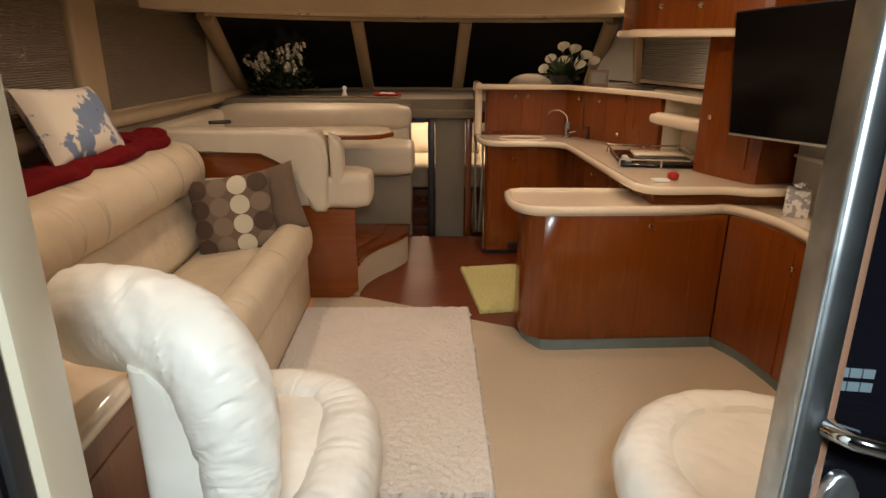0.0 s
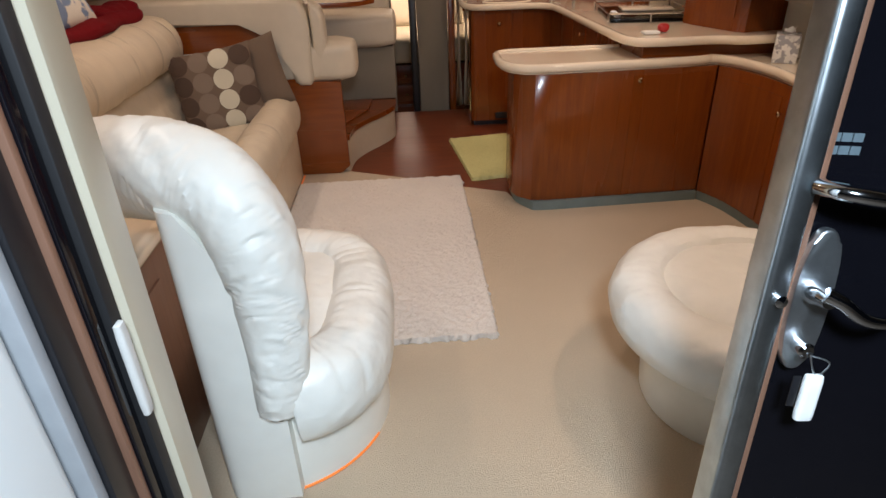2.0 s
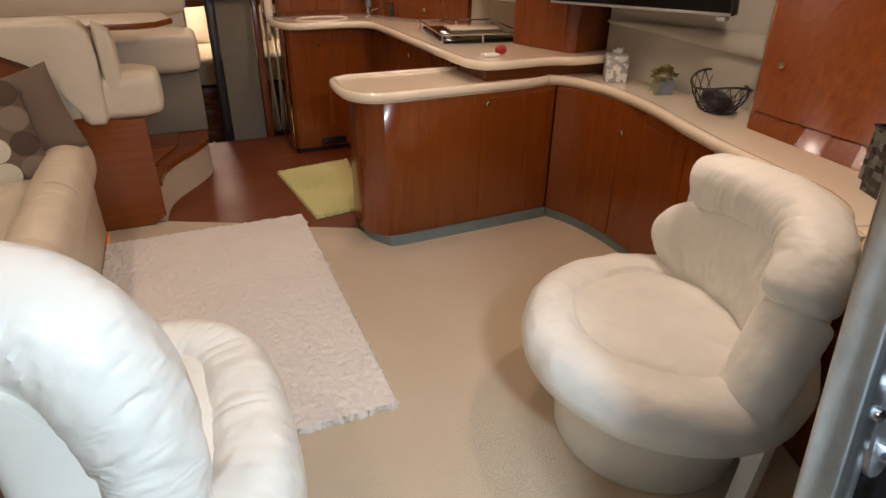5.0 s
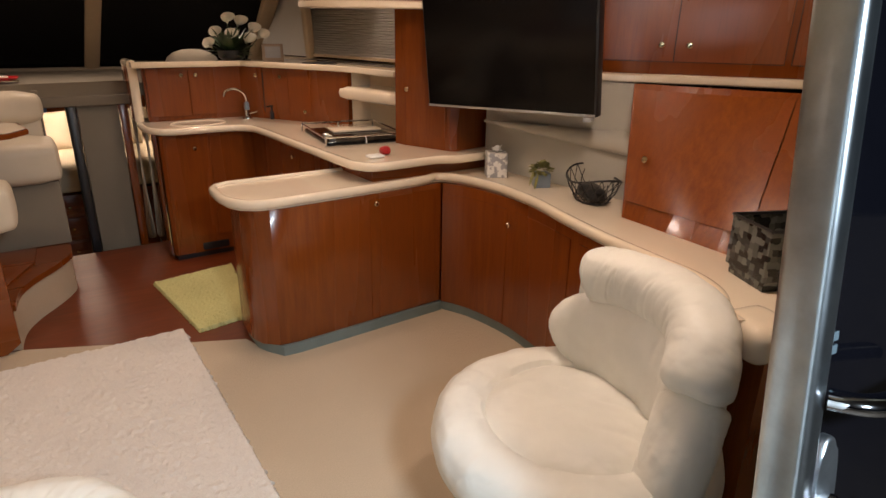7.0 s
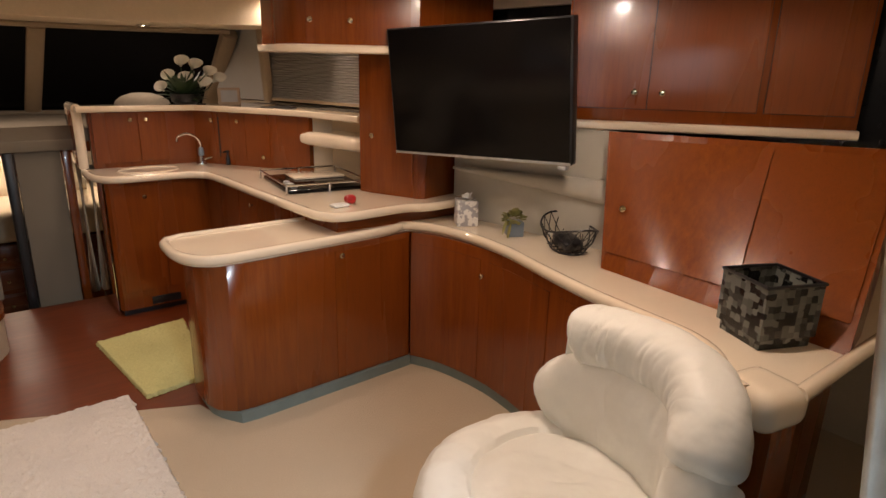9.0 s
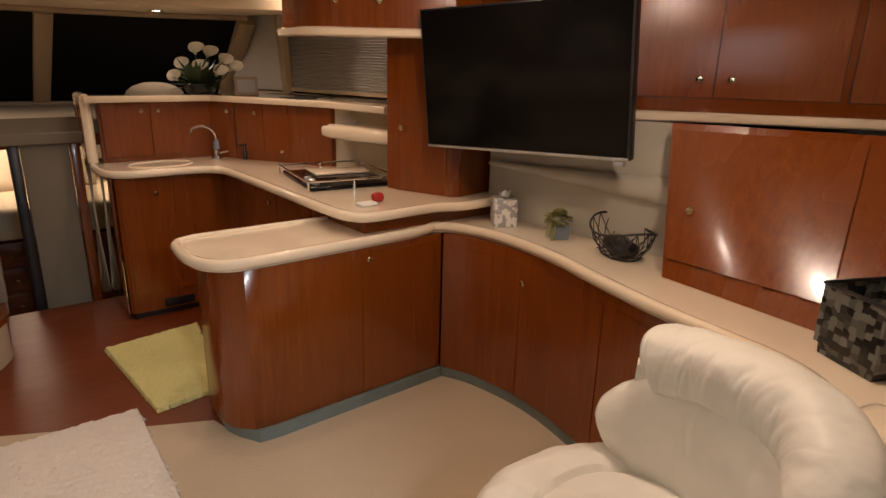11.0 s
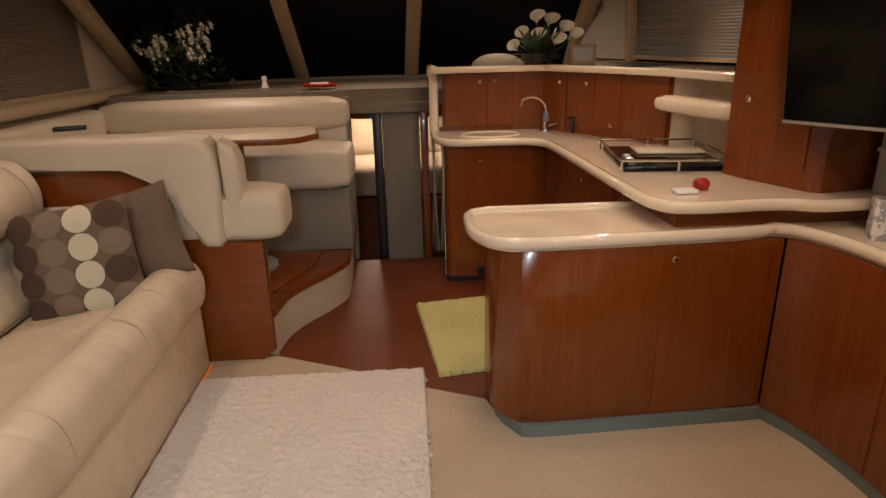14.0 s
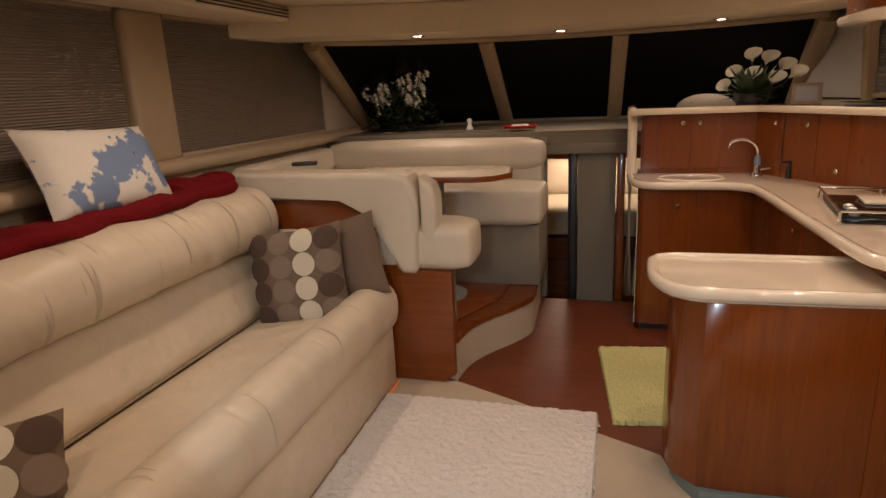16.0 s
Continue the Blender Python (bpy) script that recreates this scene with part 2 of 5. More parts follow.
def box(x0, x1, y0, y1, z0, z1, bevel=0.004, seg=2, bm=None):
    b = bmesh.new() if bm is None else bm
    vs = bmesh.ops.create_cube(b, size=1.0)["verts"]
    for v in vs:
        v.co = ((x0 + x1) / 2 + v.co.x * (x1 - x0), (y0 + y1) / 2 + v.co.y * (y1 - y0), (z0 + z1) / 2 + v.co.z * (z1 - z0))
    if bevel:
        es = list({e for v in vs for e in v.link_edges})
        bmesh.ops.bevel(b, geom=es, offset=bevel, segments=seg, affect="EDGES", profile=0.5, clamp_overlap=True)
    return b


def prism(outline, z0, z1, bevel=0.0, seg=3, bm=None):
    """A plate with the given plan outline, its edges rounded."""
    b = bmesh.new() if bm is None else bm
    bot = [b.verts.new((x, y, z0)) for x, y in outline]
    top = [b.verts.new((x, y, z1)) for x, y in outline]
    n = len(outline)
    ft, fb = b.faces.new(top), b.faces.new(bot[::-1])
    for i in range(n):
        b.faces.new((bot[i], bot[(i + 1) % n], top[(i + 1) % n], top[i]))
    if bevel:
        es = list(ft.edges) + list(fb.edges)
        bmesh.ops.bevel(b, geom=es, offset=bevel, segments=seg, affect="EDGES", profile=0.5, clamp_overlap=True)
    return b


def extrude_y(profile, y0, y1, bevel=0.0, seg=3):
    """A closed x, z outline carried from y0 to y1."""
    b = prism([(x, -z) for x, z in profile], y0, y1, bevel, seg)
    for v in b.verts:
        v.co = Vector((v.co.x, v.co.z, -v.co.y))
    return b


def spline(points, n=8, closed=False):
    """A smooth line through the given points."""
    pts = [Vector(p) for p in points]
    out = []
    m = len(pts)
    for i in range(m if closed else m - 1):
        if closed:
            p0, p1, p2, p3 = (pts[(i + k) % m] for k in (-1, 0, 1, 2))
        else:
            p0, p1, p2, p3 = pts[max(i - 1, 0)], pts[i], pts[i + 1], pts[min(i + 2, m - 1)]
        for k in range(n):
            t = k / n
            out.append(0.5 * (2 * p1 + (p2 - p0) * t + (2 * p0 - 5 * p1 + 4 * p2 - p3) * t * t + (3 * p1 - p0 - 3 * p2 + p3) * t ** 3))
    if not closed:
        out.append(pts[-1])
    return out


def sweep(path, section, up=(0, 0, 1), bm=None, scale=None, cap=True):
    """A closed section (across, up) carried along a path; scale(i / n) thins it."""
    b = bmesh.new() if bm is None else bm
    path = [Vector(p) for p in path]
    rings, n = [], len(path)
    for i, p in enumerate(path):
        d = (path[min(i + 1, n - 1)] - path[max(i - 1, 0)]).normalized()
        side = d.cross(Vector(up))
        side = side.normalized() if side.length > 1e-4 else Vector((1, 0, 0))
        u = side.cross(d).normalized()
        k = scale(i / (n - 1)) if scale else 1.0
        rings.append([b.verts.new(p + side * a * k + u * c * k) for a, c in section])
    m = len(section)
    for r0, r1 in zip(rings, rings[1:]):
        for j in range(m):
            b.faces.new((r0[j], r0[(j + 1) % m], r1[(j + 1) % m], r1[j]))
    if cap:
        b.faces.new(rings[0][::-1])
        b.faces.new(rings[-1])
    return b


def oval(a, c, n=14, power=1.0):
    out = []
    for i in range(n):
        t = 2 * math.pi * i / n
        x, y = math.cos(t), math.sin(t)
        out.append((a * math.copysign(abs(x) ** power, x), c * math.copysign(abs(y) ** power, y)))
    return out


def tube(path, r, n=10, bm=None, scale=None):
    return sweep(path, oval(r, r, n), bm=bm, scale=scale)


def gathered(path, section, amp, freq, seed=0.0, up=(0, 0, 1), scale=None, twist=2.0):
    """A stuffed roll whose cover is drawn into folds round it."""
    b = sweep(path, section, up=up, scale=scale)
    b.verts.ensure_lookup_table()
    m, n = len(section), len(path)
    run = [0.0]
    for p, q in zip(path, path[1:]):
        run.append(run[-1] + (Vector(q) - Vector(p)).length)
    bmesh.ops.recalc_face_normals(b, faces=b.faces)
    b.normal_update()
    moves = []
    for i in range(n):
        for j in range(m):
            a = 2 * math.pi * j / m
            u = run[i] * freq + twist * 0.5 * math.sin(a + seed)
            fold = max(0, noise.noise(Vector((u, math.cos(a) * 0.5 + seed, math.sin(a) * 0.5)))) ** 0.8
            fine = max(0, noise.noise(Vector((u * 2.3 + 9, math.cos(a) * 0.9, math.sin(a) * 0.9 + seed))))
            w = noise.noise(Vector((u * 1.15 + 31, math.cos(a) * 0.8 - seed, math.sin(a) * 0.8)))
            live = max(0, min(1, 0.5 + 1.6 * noise.noise(Vector((run[i] * 6 + seed, math.cos(a) * 1.3, math.sin(a) * 1.3 + 5)))))
            crease = live * max(0, 1 - abs(w) * 7)
            moves.append(-amp * (0.7 * fold + 0.45 * fine + 0.6 * crease) + amp * 0.4)
    for v, w in zip(b.verts[:n * m], moves):
        v.co = v.co + v.normal * w
    return b


def rounded_end(k0, k1):
    """Section scale that rounds both ends of a bolster."""
    def f(t):
        e = min(t / k0 if k0 else 1, (1 - t) / k1 if k1 else 1, 1.0)
        return max(0.12, math.sqrt(max(0.0, 1 - (1 - e) ** 2)))
    return f


def lathe(profile, n=28, bm=None, at=(0, 0, 0)):
    b = bmesh.new() if bm is None else bm
    rings = []
    for r, z in profile:
        rings.append([b.verts.new((at[0] + max(r, 1e-4) * math.cos(2 * math.pi * i / n), at[1] + max(r, 1e-4) * math.sin(2 * math.pi * i / n), at[2] + z)) for i in range(n)])
    for a, c in zip(rings, rings[1:]):
        for i in range(n):
            b.faces.new((a[i], a[(i + 1) % n], c[(i + 1) % n], c[i]))
    b.faces.new(rings[0][::-1])
    b.faces.new(rings[-1])
    return b


def soft_box(sx, sy, sz, r=0.05, puff=0.0, n=14, wrinkle=0.0, seed=0.0, bm=None):
    """A stuffed cushion round the origin: rounded edges, swollen faces, uneven."""
    b = bmesh.new() if bm is None else bm
    made = bmesh.ops.create_cube(b, size=2.0)["verts"]
    es = list({e for v in made for e in v.link_edges})
    bmesh.ops.subdivide_edges(b, edges=es, cuts=n, use_grid_fill=True)
    half = Vector((sx / 2, sy / 2, sz / 2))
    for v in b.verts:
        q = Vector(v.co)
        p = Vector([q[k] * half[k] for k in range(3)])
        inner = Vector([max(-half[k] + r, min(half[k] - r, p[k])) for k in range(3)])
        d = p - inner
        if d.length > 1e-6:
            p = inner + d.normalized() * r
        swell = (1 - q.x ** 2) * (1 - q.y ** 2) if abs(q.z) > 0.99 else ((1 - q.y ** 2) * (1 - q.z ** 2) if abs(q.x) > 0.99 else (1 - q.x ** 2) * (1 - q.z ** 2))
        nrm = d.normalized() if d.length > 1e-6 else Vector(q)
        p += nrm * puff * swell
        if wrinkle:
            p += nrm * wrinkle * (noise.noise(p * 7 + Vector((seed, seed, 0))) + 0.5 * noise.noise(p * 19 + Vector((0, seed, seed))))
        v.co = p
    return b


def pillow(w, h, t, n=22, seed=0.0, pinch=0.07, bm=None):
    """A square scatter cushion in the x, z plane, corners drawn out."""
    b = bmesh.new() if bm is None else bm
    grids = []
    for s in (1, -1):
        g = []
        for i in range(n + 1):
            row = []
            for j in range(n + 1):
                u, v = 2 * i / n - 1, 2 * j / n - 1
                ex, ez = 1 - pinch * (1 - v * v), 1 - pinch * (1 - u * u)
                prof = (max(0, 1 - u ** 4) * max(0, 1 - v ** 4)) ** 0.55
                y = s * t / 2 * prof
                x, z = u * w / 2 * ex, v * h / 2 * ez
                p = Vector((x, y, z))
                p.y += s * 0.012 * prof * noise.noise(Vector((x * 7 + seed, z * 7, s)))
                row.append(b.verts.new(p))
            g.append(row)
        grids.append(g)
        for i in range(n):
            for j in range(n):
                b.faces.new((g[i][j], g[i + 1][j], g[i + 1][j + 1], g[i][j + 1]))
    bmesh.ops.remove_doubles(b, verts=b.verts, dist=0.0005)
    return b


def moved(b, m):
    bmesh.ops.transform(b, matrix=m, verts=b.verts)
    return b


def knob(parent, at, way, mat=None):
    """A small turned cabinet knob that points along way."""
    b = lathe([(0.006, 0.0), (0.006, 0.010), (0.013, 0.014), (0.014, 0.019), (0.009, 0.024), (0.0, 0.025)], 12)
    ob = part("knob", b, mat or M_BRASS, parent, "small polished metal knob")
    ob.matrix_basis = Matrix.Translation(at) @ Vector(way).to_track_quat("Z", "Y").to_matrix().to_4x4()
    return ob


def wall_run(points, z0, z1, thick, bm=None):
    """An upright board that follows a plan line, its back on the left of the line."""
    out = []
    pts = [Vector((p[0], p[1], 0)) for p in points]
    n = len(pts)
    back = []
    for i, p in enumerate(pts):
        d = (pts[min(i + 1, n - 1)] - pts[max(i - 1, 0)]).normalized()
        back.append(p + Vector((-d.y, d.x, 0)) * thick)
    b = bmesh.new() if bm is None else bm
    rows = [[b.verts.new((q.x, q.y, z)) for q in line] for line, z in ((pts, z0), (pts, z1), (back, z1), (back, z0))]
    for i in range(n - 1):
        for k in range(4):
            r0, r1 = rows[k], rows[(k + 1) % 4]
            b.faces.new((r0[i], r0[i + 1], r1[i + 1], r1[i]))
    b.faces.new([r[0] for r in rows])
    b.faces.new([r[-1] for r in rows][::-1])
    return b

# ---- structure ----
CARPET_EDGE = [(0.30, 2.60), (0.26, 2.74), (0.02, 2.85), (-0.37, 3.06), (-0.74, 3.23)]
solo("floor", prism([(-2.25, 0.10), (2.66, 0.10), (2.66, 0.86), (2.02, 1.96), (1.96, 2.60)] + CARPET_EDGE + [(-2.25, 3.23)], -0.06, 0.0), M_CARPET,
     "beige cut-pile carpet over the saloon floor", "floor", kind="structure", smooth=False)
solo("galley_floor", prism(CARPET_EDGE[::-1] + [(1.96, 2.60), (1.96, 4.60), (-0.50, 4.60), (-0.50, 4.30), (-2.25, 4.30), (-2.25, 3.23)], -0.06, -0.002), M_SOLE,
     "glossy reddish cherry wood galley floor", "floor", kind="structure", smooth=False)
solo("cockpit_floor", prism([(-3.2, -3.2), (3.0, -3.2), (3.0, 0.10), (-3.2, 0.10)], -0.12, -0.03), M_COCKPIT_DARK,
     "unseen cockpit floor outside the saloon door, darkened for night", "floor", kind="structure", smooth=False)

PORT_X = -2.17
STBD = [(2.58, 0.10), (2.58, 0.85), (1.99, 1.95), (1.95, 2.60), (1.76, 3.40), (1.52, 4.20), (1.40, 4.60), (1.25, 5.35)]
PORT = [(-2.05, 5.42), (-2.10, 4.70), (PORT_X, 3.20), (PORT_X, 0.10)]
solo("wall_port", wall_run(PORT, -0.06, 1.17, -0.08), M_LINER, "cream vinyl lined hull side below the windows", "wall", kind="structure")
solo("wall_port_above", wall_run(PORT, 1.93, 2.06, -0.08), M_LINER, "cream lining above the side windows", "wall", kind="structure")
solo("wall_starboard", wall_run(STBD, -0.06, 1.33, -0.08), M_LINER, "cream vinyl lined hull side below the windows", "wall", kind="structure")
solo("wall_starboard_above", wall_run(STBD, 1.93, 2.06, -0.08), M_LINER, "cream lining above the side windows", "wall", kind="structure")
solo("window_backing_port", wall_run([(x - 0.05, y) for x, y in PORT], 1.17, 1.93, -0.03), M_NIGHT, "black window glass at night", "window", kind="structure")
solo("window_backing_starboard", wall_run([(x + 0.05, y) for x, y in STBD], 1.33, 1.93, -0.03), M_NIGHT, "black window glass at night", "window", kind="structure")

TOP_ARC = [(-1.92, 4.25, 1.83), (-1.40, 4.60, 1.82), (-0.87, 4.88, 1.82), (-0.40, 5.02, 1.82), (0.06, 5.05, 1.82), (0.65, 4.98, 1.82), (1.25, 4.72, 1.82)]
LOW_ARC = [(-2.02, 5.38, 1.17), (-1.45, 5.62, 1.19), (-0.87, 5.72, 1.20), (-0.42, 5.76, 1.20), (0.02, 5.74, 1.20), (0.62, 5.62, 1.20), (1.24, 5.34, 1.20)]
ceil_line = [(p[0], p[1]) for p in TOP_ARC]
solo("ceiling", prism([(-2.25, 0.02), (2.70, 0.02), (2.70, 0.9), (2.08, 2.0), (2.05, 2.6), (1.85, 3.4), (1.6, 4.2), (1.5, 4.6)] + ceil_line[::-1] + [(-2.25, 4.2)], CEIL_Z, CEIL_Z + 0.06), M_LINER,
     "cream padded headliner of the saloon", "ceiling", kind="structure", smooth=False)
SOFFIT_AFT = [(-2.16, 3.60), (-1.60, 3.92), (-0.90, 4.20), (-0.20, 4.32), (0.50, 4.24), (1.10, 4.00), (1.58, 3.70)]
solo("ceiling_soffit", prism([(p.x, p.y) for p in spline([(a, b, 0) for a, b in SOFFIT_AFT], 4)] + [(1.45, 4.3)] + [(p.x, p.y) for p in spline(TOP_ARC, 4)][::-1] + [(-2.16, 4.1)], 1.845, CEIL_Z - 0.004, 0.02), M_LINER,
     "curved cream soffit over the windscreen with downlights", "ceiling", kind="structure")


def strip_between(lo, hi, inset=0.0):
    b = bmesh.new()
    rows = [[b.verts.new(Vector(p) + Vector((0, inset + d, 0))) for p in line] for line in (lo, hi) for d in (0, 0.02)]
    n = len(lo)
    for i in range(n - 1):
        b.faces.new((rows[0][i], rows[0][i + 1], rows[2][i + 1], rows[2][i]))
        b.faces.new((rows[1][i], rows[3][i], rows[3][i + 1], rows[1][i + 1]))
        b.faces.new((rows[2][i], rows[2][i + 1], rows[3][i + 1], rows[3][i]))
        b.faces.new((rows[0][i], rows[1][i], rows[1][i + 1], rows[0][i + 1]))
    return b


screen = thing("window_1", "three-pane raked windscreen black with night", "window", kind="structure")
for a, c in ((0, 2), (2, 4), (4, 6)):
    part("pane", strip_between(LOW_ARC[a:c + 1], TOP_ARC[a:c + 1], 0.02), M_NIGHT, screen, "black night windscreen pane")
for k in (2, 4):
    part("mullion", sweep([LOW_ARC[k], TOP_ARC[k]], oval(0.056, 0.03, 12, 0.6), up=(0, -1, 0)), M_TRIM, screen, "tan padded mullion")
for k in (0, 6):
    lo, hi = Vector(LOW_ARC[k]), Vector(TOP_ARC[k])
    part("pillar", sweep([lo, lo.lerp(hi, 0.5) + Vector((0, 0.02, 0.02)), hi], oval(0.06, 0.05, 12, 0.6), up=(0, -1, 0)), M_TRIM, screen, "tan padded windscreen pillar")
part("head_trim", tube(spline([Vector(p) + Vector((0, -0.015, 0.012)) for p in TOP_ARC], 5), 0.022, 8), M_TRIM, screen, "tan head trim")
part("sill", tube(spline([Vector(p) + Vector((0, -0.03, 0.0)) for p in LOW_ARC], 5), 0.02, 8), M_CARPET_G, screen)

dash_out = [(-2.08, 4.66), (-0.46, 4.66), (0.16, 4.70), (0.16, 4.52), (1.34, 4.52), (1.30, 5.1)] + [(p[0], p[1]) for p in LOW_ARC[::-1]]
solo("dashboard", prism(dash_out, 1.10, 1.19, 0.012, 2), M_CARPET_G, "grey beige carpeted dashboard shelf under the windscreen", "dashboard", kind="structure")

# recessed downlights
def downlight(x, y, z, power, spread=2.8, blend=0.9):
    ob = thing("downlight", "round recessed ceiling downlight, lit warm", "downlight", (x, y, z), group="ceiling downlights")
    bez = part("bezel", lathe([(0.030, 0.0), (0.034, -0.006), (0.044, -0.006), (0.046, -0.001), (0.046, 0.0)], 24), M_CHROME, ob, "chrome ring")
    part("lens", lathe([(0.0, -0.003), (0.029, -0.004), (0.030, -0.001), (0.0, 0.001)], 20), M_LAMP, bez, "glowing lens")
    spot_lamp(x, y, z - 0.02, power, WARM, spread, 0.04, blend)


for x, y in ((-1.206, 4.337), (-0.329, 4.741), (0.655, 4.712)):
    downlight(x, y, 1.845, LAMP_W * 0.45)
for x, y, k, spread in ((-1.35, 0.9, 0.8, 2.8), (-1.35, 2.3, 0.85, 2.8), (-1.35, 3.3, 0.3, 2.8), (0.25, 1.35, 0.45, 2.8), (0.25, 2.6, 0.6, 2.8),
                        (1.0, 0.9, 1.35, 3.14), (1.0, 1.95, 0.75, 3.14), (0.55, 3.5, 0.8, 2.8), (1.25, 3.9, 0.9, 3.0)):
    downlight(x, y, CEIL_Z, LAMP_W * k, spread, 0.2 if spread > 3 else 0.9)

# aft bulkhead and door
solo("wall_aft_port", box(-2.25, -1.04, 0.02, 0.14, -0.06, 2.06, 0.0), M_GRP_C, "cream gelcoat aft bulkhead beside the door", "wall", kind="structure")
solo("wall_aft_starboard", box(1.10, 2.70, 0.10, 0.20, -0.06, 2.06, 0.0), M_GRP_C, "cream gelcoat aft bulkhead beside the door", "wall", kind="structure")
solo("door_head", box(-1.04, 1.10, 0.02, 0.20, 1.97, 2.06, 0.0), M_GRP_C, "cream gelcoat door head", "wall", kind="structure")
solo("door_jamb", prism([(-0.80, 0.03), (-0.752, 0.03), (-0.738, 0.045), (-0.738, 0.06), (-0.768, 0.17), (-0.80, 0.17)], -0.03, 1.97), M_GRP_C, "rounded cream gelcoat door post", "door jamb", kind="structure")
solo("door_sill", box(-0.735, 1.10, -0.13, 0.14, -0.04, 0.012, 0.006), M_STEEL, "metal sliding door sill track", "door sill", kind="structure")
# The brown strip paints the wood interior's reflection as a plain colour.
for x0, x1, y0, y1, mat, lab in ((-0.80, -0.742, 0.0, 0.028, M_RUBBER, "black rubber seal"), (-0.82, -0.752, -0.03, -0.001, M_TINT, "black mirror-gloss door edge"),
                                 (-0.80, -0.757, -0.045, -0.031, M_TAUPE, "brown strip painting the reflected interior"), (-0.85, -0.766, -0.095, -0.046, M_BLACK, "black door frame post"),
                                 (-0.87, -0.774, -0.118, -0.096, M_GREY, "grey door frame edge")):
    solo("trim", box(x0, x1, y0, y1, -0.03, 1.97, 0.003), mat, lab + " beside the sliding door", "trim", kind="structure")
solo("cockpit_wall_port", box(-1.75, -0.785, -0.50, -0.12, -0.03, 2.06, 0.03, 4), M_GRP, "white gelcoat cockpit side moulding", "wall", kind="structure")
solo("wall_aft_infill", box(-1.75, -0.832, -0.119, 0.02, -0.03, 2.06, 0.0), M_GRP_C, "cream gelcoat aft bulkhead beside the door", "wall", kind="structure")
# Unseen cockpit shell, added with a night-dark colour for the glass to mirror.
solo("cockpit_wall_far_port", box(-3.2, -3.1, -3.2, 0.1, -0.03, 1.0, 0.0), M_COCKPIT_DARK, "unseen cockpit side, darkened for night", "wall", kind="structure")
solo("cockpit_wall_far_starboard", box(2.9, 3.0, -3.2, 0.1, -0.03, 1.0, 0.0), M_COCKPIT_DARK, "unseen cockpit side, darkened for night", "wall", kind="structure")
solo("cockpit_wall_aft", box(-3.2, 3.0, -3.2, -3.1, -0.03, 1.0, 0.0), M_COCKPIT_DARK, "unseen cockpit transom, darkened for night", "wall", kind="structure")
solo("cockpit_ceiling", box(-3.2, 3.0, -3.2, 0.02, 2.20, 2.28, 0.0), M_COCKPIT_DARK, "unseen overhang above the cockpit, darkened for night", "ceiling", kind="structure")
cockpit = bpy.data.lights.new("cockpit_lamp", "AREA")
cockpit.energy, cockpit.color, cockpit.size = 100.0, COOL, 0.35
ck = new("cockpit_lamp", cockpit)
ck.location = (-0.15, -1.15, 2.18)
ob = thing("ceiling_light", "round cool white cockpit ceiling light", "ceiling light", (-0.15, -1.15, 2.20))
part("rim", lathe([(0.20, 0.0), (0.22, -0.012), (0.23, -0.012), (0.235, 0.0)], 28), M_CHROME, ob)
part("diffuser", lathe([(0.0, -0.006), (0.2, -0.006), (0.2, 0.0), (0.0, 0.0)], 28), glow("cool diffuser", COOL, 4.0), ob)

# sliding door leaf of black glass
door = thing("door_1", "open sliding door of black tinted glass with steel stile and chrome lever", "door", (0.108, -0.118, 0), kind="structure")
door.rotation_euler = (radians(-7.8), radians(5.1), 0)
part("glass_panel", box(0.05, 1.25, -0.006, 0.006, 0.02, 1.95, 0.0), M_TINT, door, "black tinted glass")
part("stile", box(-0.006, 0.034, -0.03, 0.03, 0.015, 1.955, 0.010, 3), M_STILE, door, "brushed steel stile")
part("seal", box(0.035, 0.05, -0.016, 0.016, 0.015, 1.955, 0.003), M_TAUPE, door, "worn brown seal strip")
part("bottom_rail", box(0.072, 1.25, -0.016, 0.016, 0.012, 0.05, 0.004), M_BLACK, door)

# side window blinds: pleated cloth on a head rail
def pleated(p0, p1, z0, z1, pitch, depth, mat, label, cat="window blind"):
    a, c = Vector((*p0, 0)), Vector((*p1, 0))
    d = (c - a).normalized()
    nrm = Vector((-d.y, d.x, 0))
    n = int((z1 - z0) / pitch) * 2
    ob = thing("window_blind", label, cat, (a.x, a.y, z0), group="pleated window blinds")
    b = bmesh.new()
    rows = []
    for i in range(n + 1):
        o = nrm * (depth if i % 2 else 0.0)
        z = (z1 - z0) * i / n
        rows.append((b.verts.new(o + Vector((0, 0, z))), b.verts.new(o + (c - a) + Vector((0, 0, z)))))
    for r0, r1 in zip(rows, rows[1:]):
        b.faces.new((r0[0], r0[1], r1[1], r1[0]))
    bmesh.ops.solidify(b, geom=b.faces[:], thickness=0.001)
    part("cloth", b, mat, ob, "", False)
    L = (c - a).length
    for z, nm in ((-0.012, "bottom_rail"), (z1 - z0 - 0.005, "head_rail")):
        rb = box(0, L, -0.012, 0.014, z, z + 0.02, 0.003)
        r = part(nm, moved(rb, Matrix.Rotation(math.atan2(d.y, d.x), 4, "Z")), M_TRIM, ob)
    return ob


